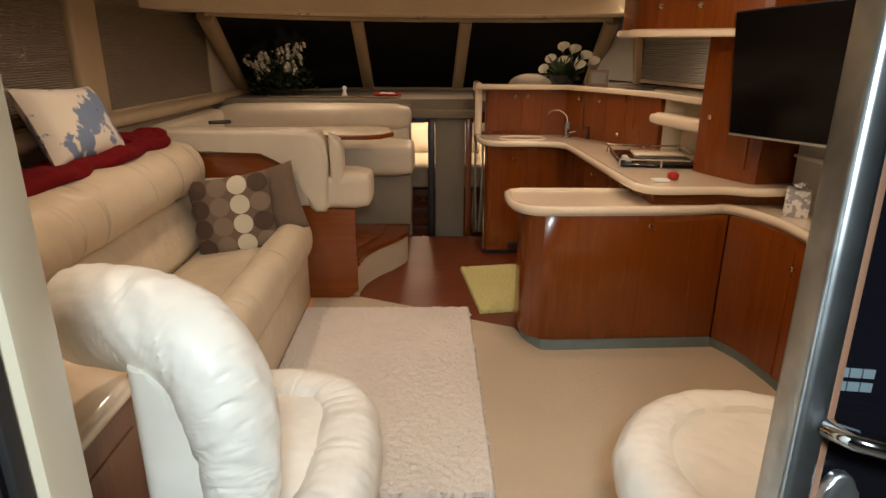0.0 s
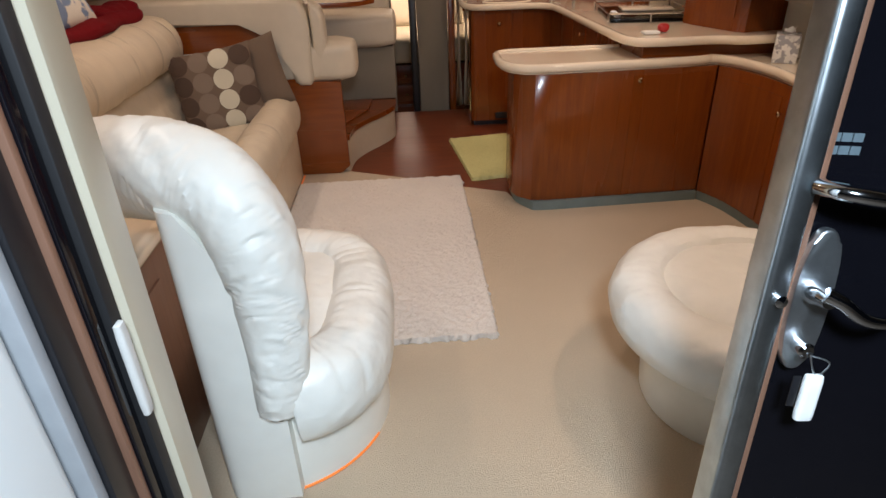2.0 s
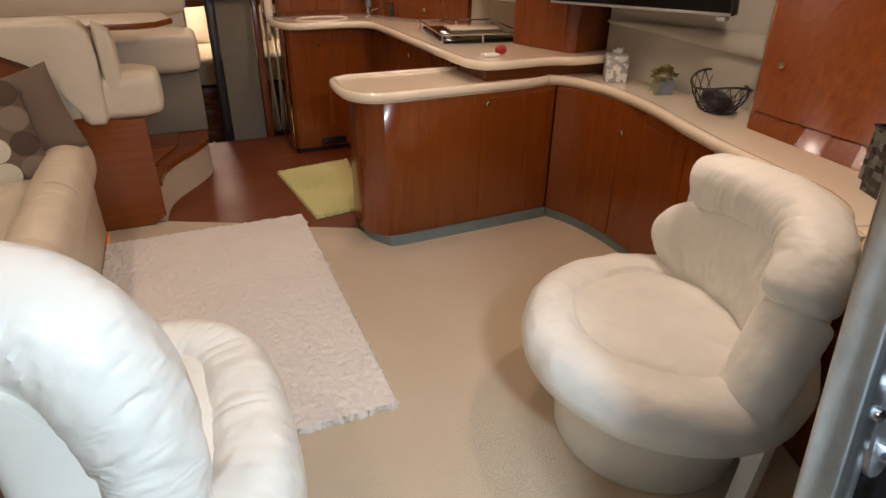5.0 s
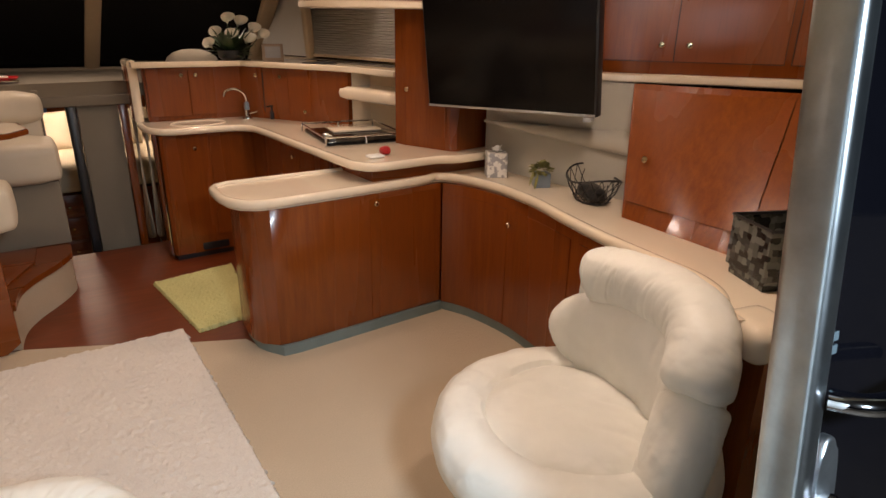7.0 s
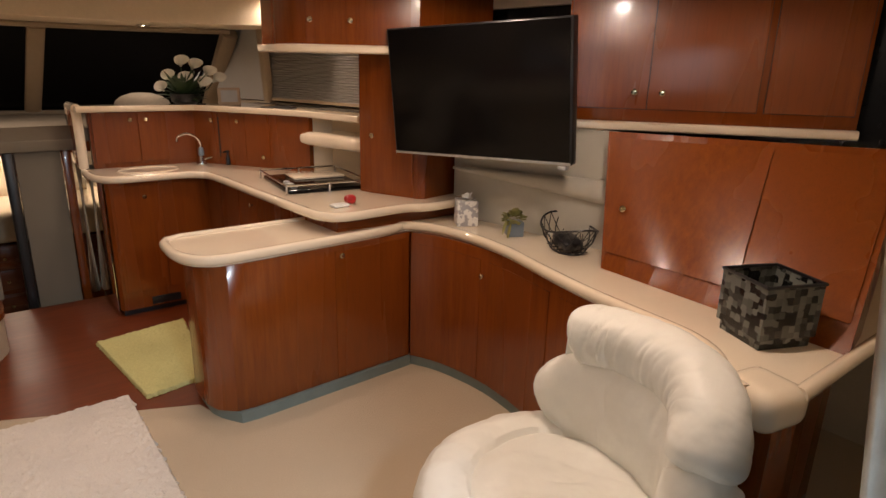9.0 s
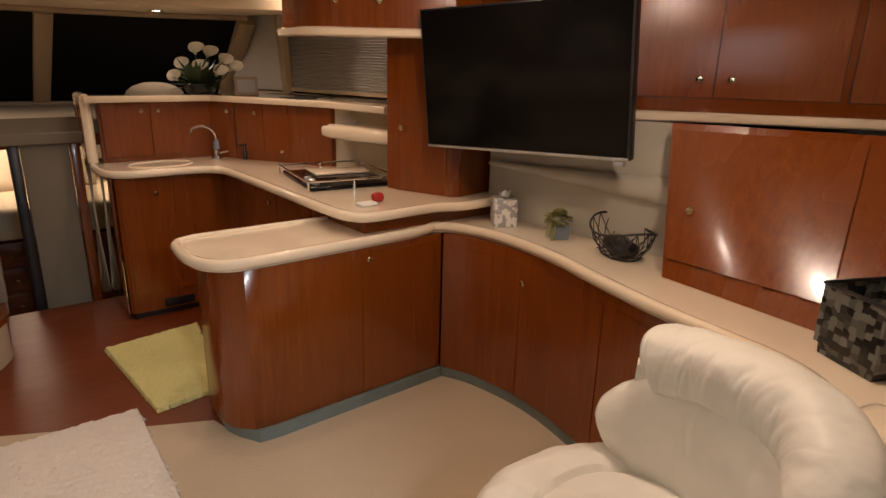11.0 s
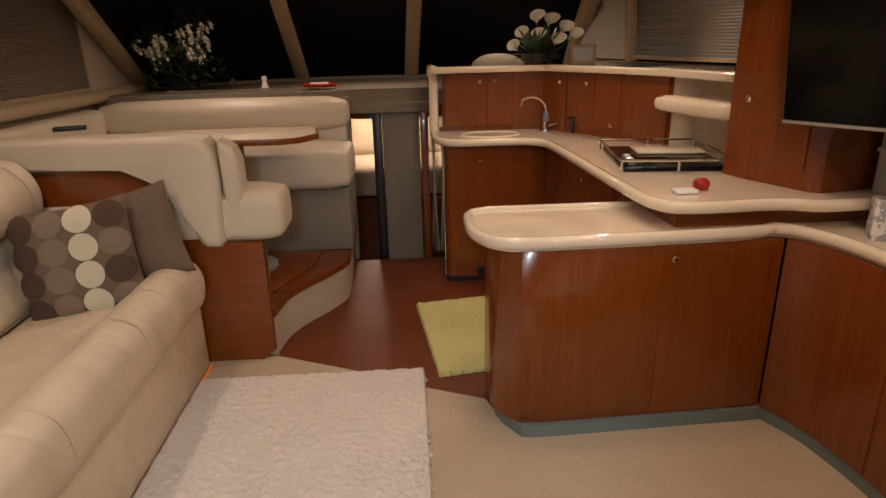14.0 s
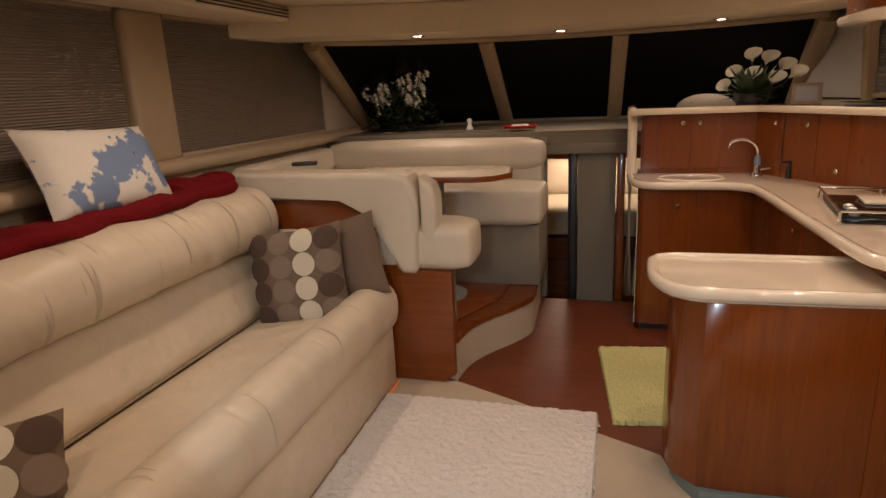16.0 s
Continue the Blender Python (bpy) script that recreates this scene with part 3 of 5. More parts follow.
pleated((-2.15, 2.78), (-2.15, 0.25), 1.24, 1.92, 0.012, 0.007, M_BLIND, "closed taupe pleated blind over the side window")
pleated((-2.07, 4.62), (-2.15, 3.10), 1.24, 1.92, 0.012, 0.007, M_BLIND, "closed taupe pleated blind over the side window")
pleated((1.75, 3.25), (1.42, 4.46), 1.36, 1.92, 0.016, 0.008, M_BLIND_W, "closed pale pleated blind over the galley window")
solo("window_post", moved(box(-0.05, 0.05, -0.14, 0.14, 0.0, 0.72, 0.03, 3), Matrix.Translation((-2.16, 2.94, 1.22))), M_TRIM, "tan padded post between the side windows", "window post", kind="structure")
solo("window_reveal_port", moved(box(-0.03, 0.03, -0.30, 0.30, 0.0, 0.72, 0.01), Matrix.Translation((-2.07, 4.93, 1.22)) @ Matrix.Rotation(radians(-3), 4, "Z")), M_BLIND, "taupe fabric side panel beside the windscreen", "side panel", kind="structure")
solo("window_reveal_starboard", moved(box(-0.03, 0.03, -0.30, 0.30, 0.0, 0.60, 0.01), Matrix.Translation((1.36, 4.80, 1.34)) @ Matrix.Rotation(radians(16), 4, "Z")), M_BLIND_W, "pale fabric side panel beside the windscreen", "side panel", kind="structure")
solo("window_post_starboard", sweep([(1.42, 4.45, 1.34), (1.36, 4.40, 1.95)], oval(0.035, 0.04, 12, 0.6), up=(0, -1, 0)), M_TRIM, "tan padded post beside the galley window", "window post", kind="structure")
port_ledge = [(x + 0.045, y, 1.19) for x, y in PORT]
solo("ledge", sweep(port_ledge, oval(0.085, 0.042, 16, 0.7)), M_TRIM, "rounded tan padded ledge under the side windows", "ledge", kind="structure")
vent = thing("air_vent", "cream air conditioning vent box under the ceiling", "air vent", (-1.98, 3.05, 1.93))
part("housing", box(-0.16, 0.16, -0.85, 0.85, 0.0, 0.085, 0.03, 4), M_LINER, vent)
for k in range(3):
    part("slot", box(0.161, 0.164, -0.1, 0.75, 0.02 + k * 0.018, 0.028 + k * 0.018, 0.0), M_BLACK, vent, "dark vent slot")

# ---- galley and starboard counters ----
PEN_FRONT = [(0.20, 2.83), (0.197, 2.66), (0.23, 2.553), (0.31, 2.483), (0.50, 2.474), (1.18, 2.497), (1.33, 2.53), (1.43, 2.40), (1.478, 2.18), (1.462, 1.88), (1.40, 1.60), (1.345, 1.32), (1.315, 1.05), (1.295, 0.86), (1.235, 0.73), (1.14, 0.65), (1.09, 0.57)]
front = [(p.x, p.y) for p in spline([(a, b, 0) for a, b in PEN_FRONT], 4)]
counter = thing("countertop", "glossy cream solid-surface counter with rounded raised edge", "countertop", (0, 0, 0))
part("top", prism(front + [(1.105, 0.50), (1.14, 0.475), (2.55, 0.475), (2.55, 0.80), (1.96, 1.90), (1.94, 2.58), (0.95, 2.90), (0.27, 2.91)], 0.775, 0.815, 0.004, 1), M_COUNTER, counter)
edge = [(x, y, 0.806) for x, y in front]
part("edge", sweep([(0.95, 2.905, 0.806), (0.29, 2.91, 0.806), (0.22, 2.88, 0.806)] + edge, oval(0.022, 0.023, 12, 0.75)), M_COUNTER, counter, "rounded bullnose edge")
part("end_drop", moved(soft_box(0.19, 0.19, 0.125, 0.05, 0.0, 10), Matrix.Translation((1.165, 0.555, 0.767)) @ Matrix.Rotation(radians(-12), 4, "Z")), M_COUNTER, counter, "thick rounded counter end")
part("aft_edge", tube([(1.20, 0.475, 0.803), (2.50, 0.475, 0.803)], 0.024, 12), M_COUNTER, counter, "rounded aft edge")


def panel_run(name, line, z0, z1, thick, mat, parent, label=""):
    return part(name, wall_run(line, z0, z1, thick), mat, parent, label)


pen = thing("peninsula_cabinet", "glossy cherry peninsula cabinet with two doors and grey kick", "cabinet", (0, 0, 0))
pen_body = [(0.30, 2.90), (0.265, 2.80), (0.265, 2.62), (0.29, 2.54), (0.36, 2.475), (0.45, 2.468), (1.345, 2.50), (1.345, 2.90)]
part("body", prism(pen_body, 0.055, 0.774, 0.003, 1), M_CHERRY, pen)
part("kick", prism([(0.32, 2.88), (0.285, 2.78), (0.285, 2.62), (0.31, 2.55), (0.37, 2.455), (0.45, 2.448), (1.345, 2.482), (1.345, 2.88)], 0.0, 0.054), M_TOE, pen, "grey green vinyl kick strip")
for x0, x1 in ((0.89, 1.325),):
    y0, y1 = 2.468 + (x0 - 0.45) * 0.0358, 2.468 + (x1 - 0.45) * 0.0358
    part("door", wall_run([(x0, y0 - 0.004), (x1, y1 - 0.004)], 0.065, 0.745, 0.004), M_CHERRY, pen, "cherry veneer door")
knob(pen, (0.92, 2.478, 0.725), (0, -1, 0))

side = thing("sideboard_cabinet", "curved glossy cherry sideboard base with doors", "cabinet", (0, 0, 0))
SIDE = [(1.349, 2.49), (1.425, 2.32), (1.468, 2.06), (1.462, 1.85), (1.425, 1.62), (1.375, 1.35), (1.345, 1.05), (1.325, 0.80), (1.30, 0.62)]
sline = [(p.x, p.y) for p in spline([(a, b, 0) for a, b in SIDE], 4)]
part("body", prism(sline + [(1.94, 0.62), (1.94, 2.48)], 0.055, 0.774), M_CHERRY, side, "", False)
part("kick", prism([(x + 0.003, y) for x, y in sline] + [(1.94, 0.62), (1.94, 2.48)], 0.0, 0.054), M_TOE, side, "grey green vinyl kick strip", False)
for i0, i1 in ((1, 8), (9, 17), (18, 26)):
    part("door", wall_run([(x - 0.004, y) for x, y in sline[i0:i1 + 1]], 0.065, 0.715, 0.005), M_CHERRY, side, "curved cherry veneer door")
part("post", prism([(1.11, 0.49), (1.27, 0.49), (1.27, 0.62), (1.15, 0.62)], 0.0, 0.716, 0.006, 2), M_CHERRY, side, "cherry end post")
knob(side, (1.461, 2.03, 0.640), (-1, 0, 0))

gtop_line = [(0.14, 4.44), (0.145, 4.28), (0.18, 4.14), (0.28, 4.065), (0.62, 4.055), (0.735, 4.00), (0.785, 3.86), (0.82, 3.20), (0.85, 2.70), (0.88, 2.56), (0.97, 2.495), (1.30, 2.50), (1.44, 2.455), (1.70, 2.47), (1.93, 2.49)]
gline = [(p.x, p.y) for p in spline([(a, b, 0) for a, b in gtop_line], 4)]
gtop = thing("galley_countertop", "glossy cream solid-surface galley counter with raised edge", "countertop", (0, 0, 0))
part("top", prism(gline + [(1.93, 2.7), (1.75, 3.4), (1.5, 4.2), (1.38, 4.46), (0.14, 4.46)], 0.885, 0.925, 0.004, 1), M_COUNTER, gtop)
part("edge", sweep([(x, y, 0.908) for x, y in gline], oval(0.023, 0.023, 12, 0.75)), M_COUNTER, gtop, "rounded bullnose edge")
part("raised_plinth", prism([(0.95, 2.56), (1.92, 2.55), (1.92, 2.9), (0.93, 2.9)], 0.816, 0.884), M_CHERRY_H, gtop, "cherry band below the counter", False)

gal = thing("galley_cabinet", "glossy cherry galley base cabinet with doors", "cabinet", (0, 0, 0))
part("body", prism([(0.19, 4.46), (0.19, 4.12), (0.21, 4.10), (0.80, 4.10), (0.86, 3.9), (0.90, 2.91), (1.7, 2.91), (1.5, 4.1), (1.3, 4.46)], 0.04, 0.884, 0.003, 1), M_CHERRY, gal)
part("kick", prism([(0.21, 4.44), (0.21, 4.13), (0.82, 4.13), (0.88, 3.9), (0.92, 2.92), (1.6, 2.92), (1.3, 4.44)], -0.002, 0.04), M_BLACK, gal, "dark kick space")
for x0, x1 in ((0.225, 0.50), (0.505, 0.785)):
    part("door", box(x0, x1, 4.095, 4.10, 0.16, 0.86, 0.001, 1), M_CHERRY, gal, "cherry door")
part("heel_vent", box(0.38, 0.56, 4.090, 4.10, 0.055, 0.105, 0.002), M_BLACK, gal, "black vent grille")
for y0, y1 in ((3.9, 3.42), (3.41, 2.95)):
    part("door", wall_run([(0.856 + (3.9 - y0) * 0.0404, y0), (0.856 + (3.9 - y1) * 0.0404, y1)], 0.10, 0.86, 0.004), M_CHERRY, gal, "cherry door")
knob(gal, (0.401, 4.094, 0.786), (0, -1, 0))
knob(gal, (0.872, 3.48, 0.79), (-1, 0, 0))

BACK = [(0.20, 4.45), (0.85, 4.43), (1.20, 3.90), (1.33, 3.62)]
upper = thing("galley_locker", "cherry galley lockers with small knobs behind the sink", "cabinet", (0, 0, 0))
part("body", prism(BACK + [(1.62, 3.70), (1.45, 4.30), (1.36, 4.515), (0.20, 4.515)], 0.926, 1.295), M_CHERRY, upper, "", False)
for x0, x1 in ((0.215, 0.485), (0.49, 0.84)):
    part("door", box(x0, x1, 4.425, 4.43 if x0 > 0.4 else 4.446, 0.96, 1.285, 0.001, 1), M_CHERRY, upper, "cherry door")
d = Vector((0.35, -0.53, 0)).normalized()
for s0, s1 in ((0.02, 0.20), (0.21, 0.42), (0.43, 0.61)):
    a, c = Vector((0.85, 4.43, 0)) + d * s0, Vector((0.85, 4.43, 0)) + d * s1
    off = Vector((-0.53, -0.35, 0)).normalized() * 0.004
    part("door", wall_run([(a + off)[:2], (c + off)[:2]], 0.96, 1.285, 0.004), M_CHERRY, upper, "cherry door")
    knob(upper, tuple(a.lerp(c, 0.75) + off + Vector((0, 0, 1.23 if s0 < 0.3 else 1.0))), (-0.8, -0.55, 0))
part("hinge_strip", wall_run([(0.95, 4.272), (0.965, 4.249)], 0.98, 1.25, 0.004), M_BLACK, upper, "dark piano hinge")
knob(upper, (0.438, 4.425, 1.237), (0, -1, 0))
knob(upper, (0.535, 4.425, 1.237), (0, -1, 0))
ledge_line = [(0.13, 4.38), (0.84, 4.355), (1.17, 3.84), (1.30, 3.57), (1.40, 3.10)]
ledge = thing("galley_ledge", "cream solid-surface ledge along the top of the lockers", "shelf", (0, 0, 0))
part("top", prism(ledge_line + [(1.75, 3.05), (1.74, 3.35), (1.50, 4.18), (1.36, 4.515), (0.13, 4.515)], 1.296, 1.328), M_COUNTER, ledge, "", False)
part("edge", sweep([(x, y, 1.312) for x, y in ledge_line], oval(0.014, 0.02, 10, 0.7)), M_COUNTER, ledge, "rounded edge")
endp = thing("galley_end_panel", "mirrored cherry end panel with cream rounded border beside the galley", "panel", (0, 0, 0))
part("panel", box(0.125, 0.165, 4.47, 4.75, 0.93, 1.30, 0.004), M_CHERRY, endp)
part("mirror", box(0.178, 0.184, 4.14, 4.74, 0.03, 0.878, 0.001, 1), M_MIRROR, endp, "mirror sheet below the counter")
for y, z0 in ((4.47, 0.93), (4.75, 0.0)):
    part("border", tube([(0.145, y, z0), (0.145, y, 1.26), (0.145, y + (0.03 if y < 4.6 else -0.03), 1.30)], 0.030, 12), M_COUNTER, endp, "cream rounded border")
part("border", tube([(0.145, 4.47, 1.31), (0.145, 4.75, 1.31)], 0.030, 12), M_COUNTER, endp, "cream rounded border")

niche = thing("galley_niche", "cream cooker niche with half-round hood shelf", "niche", (0, 0, 0))
part("back", wall_run([(1.33, 3.66), (1.50, 3.60), (1.62, 3.05)], 0.926, 1.295, -0.02), M_LINER, niche)
part("hood", moved(soft_box(0.34, 0.60, 0.085, 0.04, 0.0, 8), Matrix.Translation((1.46, 3.32, 1.165)) @ Matrix.Rotation(radians(14), 4, "Z")), M_COUNTER, niche, "cream rounded hood shelf")

column = thing("cherry_column", "glossy cherry column between galley and television", "column", (0, 0, 0), kind="structure")
part("body", prism([(1.315, 2.95), (1.335, 2.86), (1.455, 2.585), (1.49, 2.56), (1.93, 2.64), (1.93, 3.02), (1.62, 3.18)], 0.926, CEIL_Z - 0.002, 0.0), M_CHERRY, column, "", False)
part("door", wall_run([(1.345, 2.825), (1.44, 2.605)], 1.00, 1.66, 0.004), M_CHERRY, column, "cherry door")
knob(column, (1.335, 2.84, 1.25), (-0.9, -0.4, 0))

hung = thing("wall_cabinet", "cherry wall cabinet with cream lip above the galley", "cabinet", (0, 0, 0))
hl = [(0.92, 3.30), (0.905, 3.08), (0.915, 2.98), (0.965, 2.90), (1.07, 2.83), (1.44, 2.56)]
hl = [(p.x, p.y) for p in spline([(a, b, 0) for a, b in hl], 4)]
part("body", prism(hl + [(1.93, 2.56), (1.93, 3.02), (1.3, 3.4)], 1.715, CEIL_Z - 0.003), M_CHERRY, hung, "", False)
part("lip", sweep([(x, y, 1.695) for x, y in hl], oval(0.03, 0.022, 12, 0.7)), M_COUNTER, hung, "cream rounded lip")
part("underside", prism(hl + [(1.5, 2.6), (1.4, 3.0), (1.2, 3.35)], 1.675, 1.714), M_COUNTER, hung, "", False)
for i0, i1 in ((9, 13), (14, 18)):
    part("door", wall_run([(x - 0.003, y - 0.003) for x, y in hl[i0:i1 + 1]], 1.74, 2.0, 0.004), M_CHERRY, hung, "cherry door")
knob(hung, (0.99, 2.865, 1.83), (-0.4, -0.9, 0))
knob(hung, (1.16, 2.76, 1.83), (-0.5, -0.85, 0))

# wall panel, television, lockers over the sideboard
wp = thing("upholstered_panel", "pale vinyl wall panel with padded bolster above the counter", "wall panel", (0, 0, 0))
part("panel", wall_run([(1.70, 2.57), (1.84, 1.50)], 0.816, 1.362, 0.05), M_PANEL, wp)
part("bolster", sweep([(1.845, 1.52, 1.09), (1.66, 2.53, 1.09)], oval(0.055, 0.062, 16, 0.8), scale=rounded_end(0, 0.05)), M_PANEL, wp, "padded vinyl bolster")

tv = thing("television", "large flat black television, switched off, angled on the wall", "television", (1.440, 2.13, 1.51), 0)
TVA = -74.0
tvm = Matrix.Rotation(radians(TVA), 4, "Z") @ Matrix.Rotation(radians(4.3), 4, "X") @ Matrix.Rotation(radians(-2.3), 4, "Y")
part("casing", moved(box(-0.495, 0.495, -0.005, 0.045, -0.305, 0.305, 0.006), tvm), M_BLACK, tv)
part("screen", moved(box(-0.485, 0.485, -0.009, -0.0055, -0.290, 0.297, 0.001, 1), tvm), M_SCREEN, tv, "black glossy screen")
part("bottom_trim", moved(box(-0.49, 0.49, -0.010, -0.0055, -0.304, -0.293, 0.001, 1), tvm), M_STEEL, tv, "grey metal bottom trim")
part("sensor", moved(box(0.435, 0.475, -0.02, 0.02, -0.325, -0.306, 0.004), tvm), M_GREY, tv)
part("arm", moved(box(0.10, 0.20, 0.046, 0.34, -0.08, 0.08, 0.004), tvm), M_BLACK, tv, "black wall bracket")

LOW_FOOT, LOW_HEAD = (Vector((1.605, 1.45, 0.816)), Vector((1.545, 0.48, 0.816))), (Vector((1.735, 1.575, 1.375)), Vector((2.20, 0.62, 1.375)))


def locker_face(u0, u1, v0, v1, proud, thick, n=8):
    """A board on the leaning, slightly twisted locker front: u along it, v up it."""
    b = bmesh.new()
    out = Vector((-0.95, -0.15, 0.27)).normalized()
    rows = []
    for off in (proud, proud - thick):
        for v in (v0, v1):
            rows.append([b.verts.new(LOW_FOOT[0].lerp(LOW_FOOT[1], u0 + (u1 - u0) * i / n).lerp(LOW_HEAD[0].lerp(LOW_HEAD[1], u0 + (u1 - u0) * i / n), v) + out * off) for i in range(n + 1)])
    for p, q in ((0, 1), (1, 3), (3, 2), (2, 0)):
        for i in range(n):
            b.faces.new((rows[p][i], rows[p][i + 1], rows[q][i + 1], rows[q][i]))
    for i in (0, n):
        b.faces.new((rows[0][i], rows[1][i], rows[3][i], rows[2][i]))
    return b


low = thing("side_locker", "glossy cherry locker standing on the counter with a leaning front", "cabinet", (0, 0, 0))
part("body", locker_face(0.0, 1.0, 0.0, 1.0, 0.0, 0.16), M_CHERRY, low, "", False)
ldoor = part("door", locker_face(0.012, 0.60, 0.13, 0.955, 0.006, 0.005), M_CHERRY, low, "cherry door")
part("door", locker_face(0.607, 0.98, 0.13, 0.955, 0.006, 0.005), M_CHERRY, low, "cherry door")
knob(ldoor, tuple(LOW_FOOT[0].lerp(LOW_FOOT[1], 0.10).lerp(LOW_HEAD[0].lerp(LOW_HEAD[1], 0.10), 0.46) + Vector((-0.012, 0, 0))), (-0.95, -0.2, 0.2))

top = thing("overhead_locker", "glossy cherry overhead locker with cream lip and two knobs", "cabinet", (1.752, 1.855, 0), -51)
OVER_L = 1.22
part("body", box(0.0, OVER_L, 0.0, 0.20, 1.405, CEIL_Z - 0.003, 0.004), M_CHERRY, top)
part("lip", sweep([(-0.012, 0.16, 1.385), (-0.012, 0.02, 1.385), (0.012, -0.012, 1.385), (OVER_L, -0.012, 1.385)], oval(0.026, 0.021, 12, 0.7)), M_COUNTER, top, "cream rounded lip")
part("underside", box(0.0, OVER_L, 0.0, 0.20, 1.368, 1.404, 0.002), M_COUNTER, top)
for x0, x1 in ((0.012, 0.362), (0.366, 0.818), (0.85, 1.20)):
    part("door", box(x0, x1, -0.005, 0.0, 1.462, 2.005, 0.001, 1), M_CHERRY, top, "cherry door")
    part("shadow_gap", box(x0 - 0.003, x1 + 0.003, -0.0015, 0.0, 1.459, 2.008, 0.0), M_BLACK, top, "dark gap round the door")
for x in (0.305, 0.423):
    knob(top, (x, -0.006, 1.534), (0, -1, 0))

# ---- port side: sofa, dinette ----
sofa = thing("sofa", "cream leather sofa with gathered bolsters along the hull side", "sofa", (0, 0, 0))
Y0, Y1 = 1.22, 3.14


def sofa_part(name, prof, mat, label="", bev=0.02, wrinkle=0.006, y0=Y0, y1=Y1, gather=0.0):
    ring = spline([(x, 0, z) for x, z in prof], 5, True)
    b = bmesh.new()
    n = 230
    rows = []
    cx = sum(p.x for p in ring) / len(ring)
    cz = sum(p.z for p in ring) / len(ring)
    for i in range(n + 1):
        y = y0 + (y1 - y0) * i / n
        e = min(y - y0, y1 - y) / bev if bev else 1
        k = 1 - 0.06 * (1 - min(1, e)) ** 2
        row = []
        for p in ring:
            q = Vector((cx + (p.x - cx) * k, y, cz + (p.z - cz) * k))
            o = Vector((q.x - cx, 0, q.z - cz)).normalized()
            w = wrinkle * noise.noise(Vector((q.x * 5, y * 6, q.z * 5)))
            if gather:
                w -= gather * max(0, noise.noise(Vector((q.x * 3.0, y * 10 + q.z * 3, q.z * 3.0)))) + gather * 0.9 * max(0, 1 - 6 * abs(noise.noise(Vector((q.x * 3.5, y * 13 + q.z * 7, 5.0))))) * max(0, 0.3 + noise.noise(Vector((q.x * 6, y * 5, q.z * 6 + 3))))
            row.append(b.verts.new(q + o * w))
        rows.append(row)
    m = len(ring)
    for r0, r1 in zip(rows, rows[1:]):
        for j in range(m):
            b.faces.new((r0[j], r0[(j + 1) % m], r1[(j + 1) % m], r1[j]))
    b.faces.new(rows[0])
    b.faces.new(rows[-1][::-1])
    return part(name, b, mat, sofa, label)


part("base", box(-2.06, -1.045, Y0, Y1, 0.02, 0.36, 0.008), M_LEATHER, sofa, "smooth leather front panel")
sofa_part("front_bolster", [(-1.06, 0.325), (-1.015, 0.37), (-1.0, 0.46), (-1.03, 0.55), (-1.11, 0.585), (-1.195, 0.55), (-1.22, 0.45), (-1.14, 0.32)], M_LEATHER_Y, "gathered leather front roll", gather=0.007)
sofa_part("seat_cushion", [(-1.18, 0.36), (-1.205, 0.455), (-1.26, 0.49), (-1.45, 0.472), (-1.61, 0.448), (-1.69, 0.40), (-1.5, 0.35)], M_LEATHER)
sofa_part("back_cushion", [(-1.74, 0.425), (-1.665, 0.452), (-1.645, 0.495), (-1.67, 0.58), (-1.725, 0.735), (-1.80, 0.78), (-1.92, 0.75), (-1.92, 0.38)], M_LEATHER)
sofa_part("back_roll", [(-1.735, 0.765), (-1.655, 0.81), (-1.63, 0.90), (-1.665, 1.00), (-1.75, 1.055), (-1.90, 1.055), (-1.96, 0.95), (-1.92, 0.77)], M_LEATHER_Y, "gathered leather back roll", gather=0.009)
# Added darker strip stands in for the shadow line where seat meets back.
part("seam_shade", tube([(-1.670, Y0 + 0.02, 0.443), (-1.670, Y1 - 0.02, 0.443)], 0.009, 8), M_TRIM, sofa, "tan strip painting the shade along the seat seam")
solo("sofa_shelf", box(-2.165, -1.965, 0.14, 3.19, 0.90, 1.045, 0.01), M_TRIM, "tan shelf behind the sofa back", "shelf", kind="structure")
solo("rope_light", tube([(-1.040, 1.25, 0.010), (-1.040, 3.16, 0.010)], 0.006, 6), M_ROPE, "thin orange rope light along the sofa base", "rope light")

throw_ob = thing("throw", "folded deep red fleece throw along the sofa back", "throw", (0, 0, 0))
for nm, off, wide, i0, lab in (("lower_fold", 0.0, 1.0, 0, "lower folded layer"), ("bunched_end", 0.028, 0.72, 18, "bunched folded end")):
    tb2 = bmesh.new()
    tp = [Vector((-1.90 + 0.02 * math.sin(i * 0.9) - off * 0.6, 1.28 + i * 0.078, 1.085 + off + 0.008 * math.sin(i * 1.7))) for i in range(i0, 24)]
    fine_p = spline(tp, 4)
    sweep(fine_p, oval(0.13 * wide, 0.045, 22, 0.8), bm=tb2, scale=lambda t: (0.80 + 0.25 * t + 0.06 * math.sin(t * 31)) * rounded_end(0.03, 0.07)(t))
    for v in tb2.verts:
        v.co += Vector((0.7, 0, 1)) * (0.012 * noise.noise(v.co * 11) + 0.005 * noise.noise(v.co * 40))
    part(nm, tb2, M_RED, throw_ob, lab)

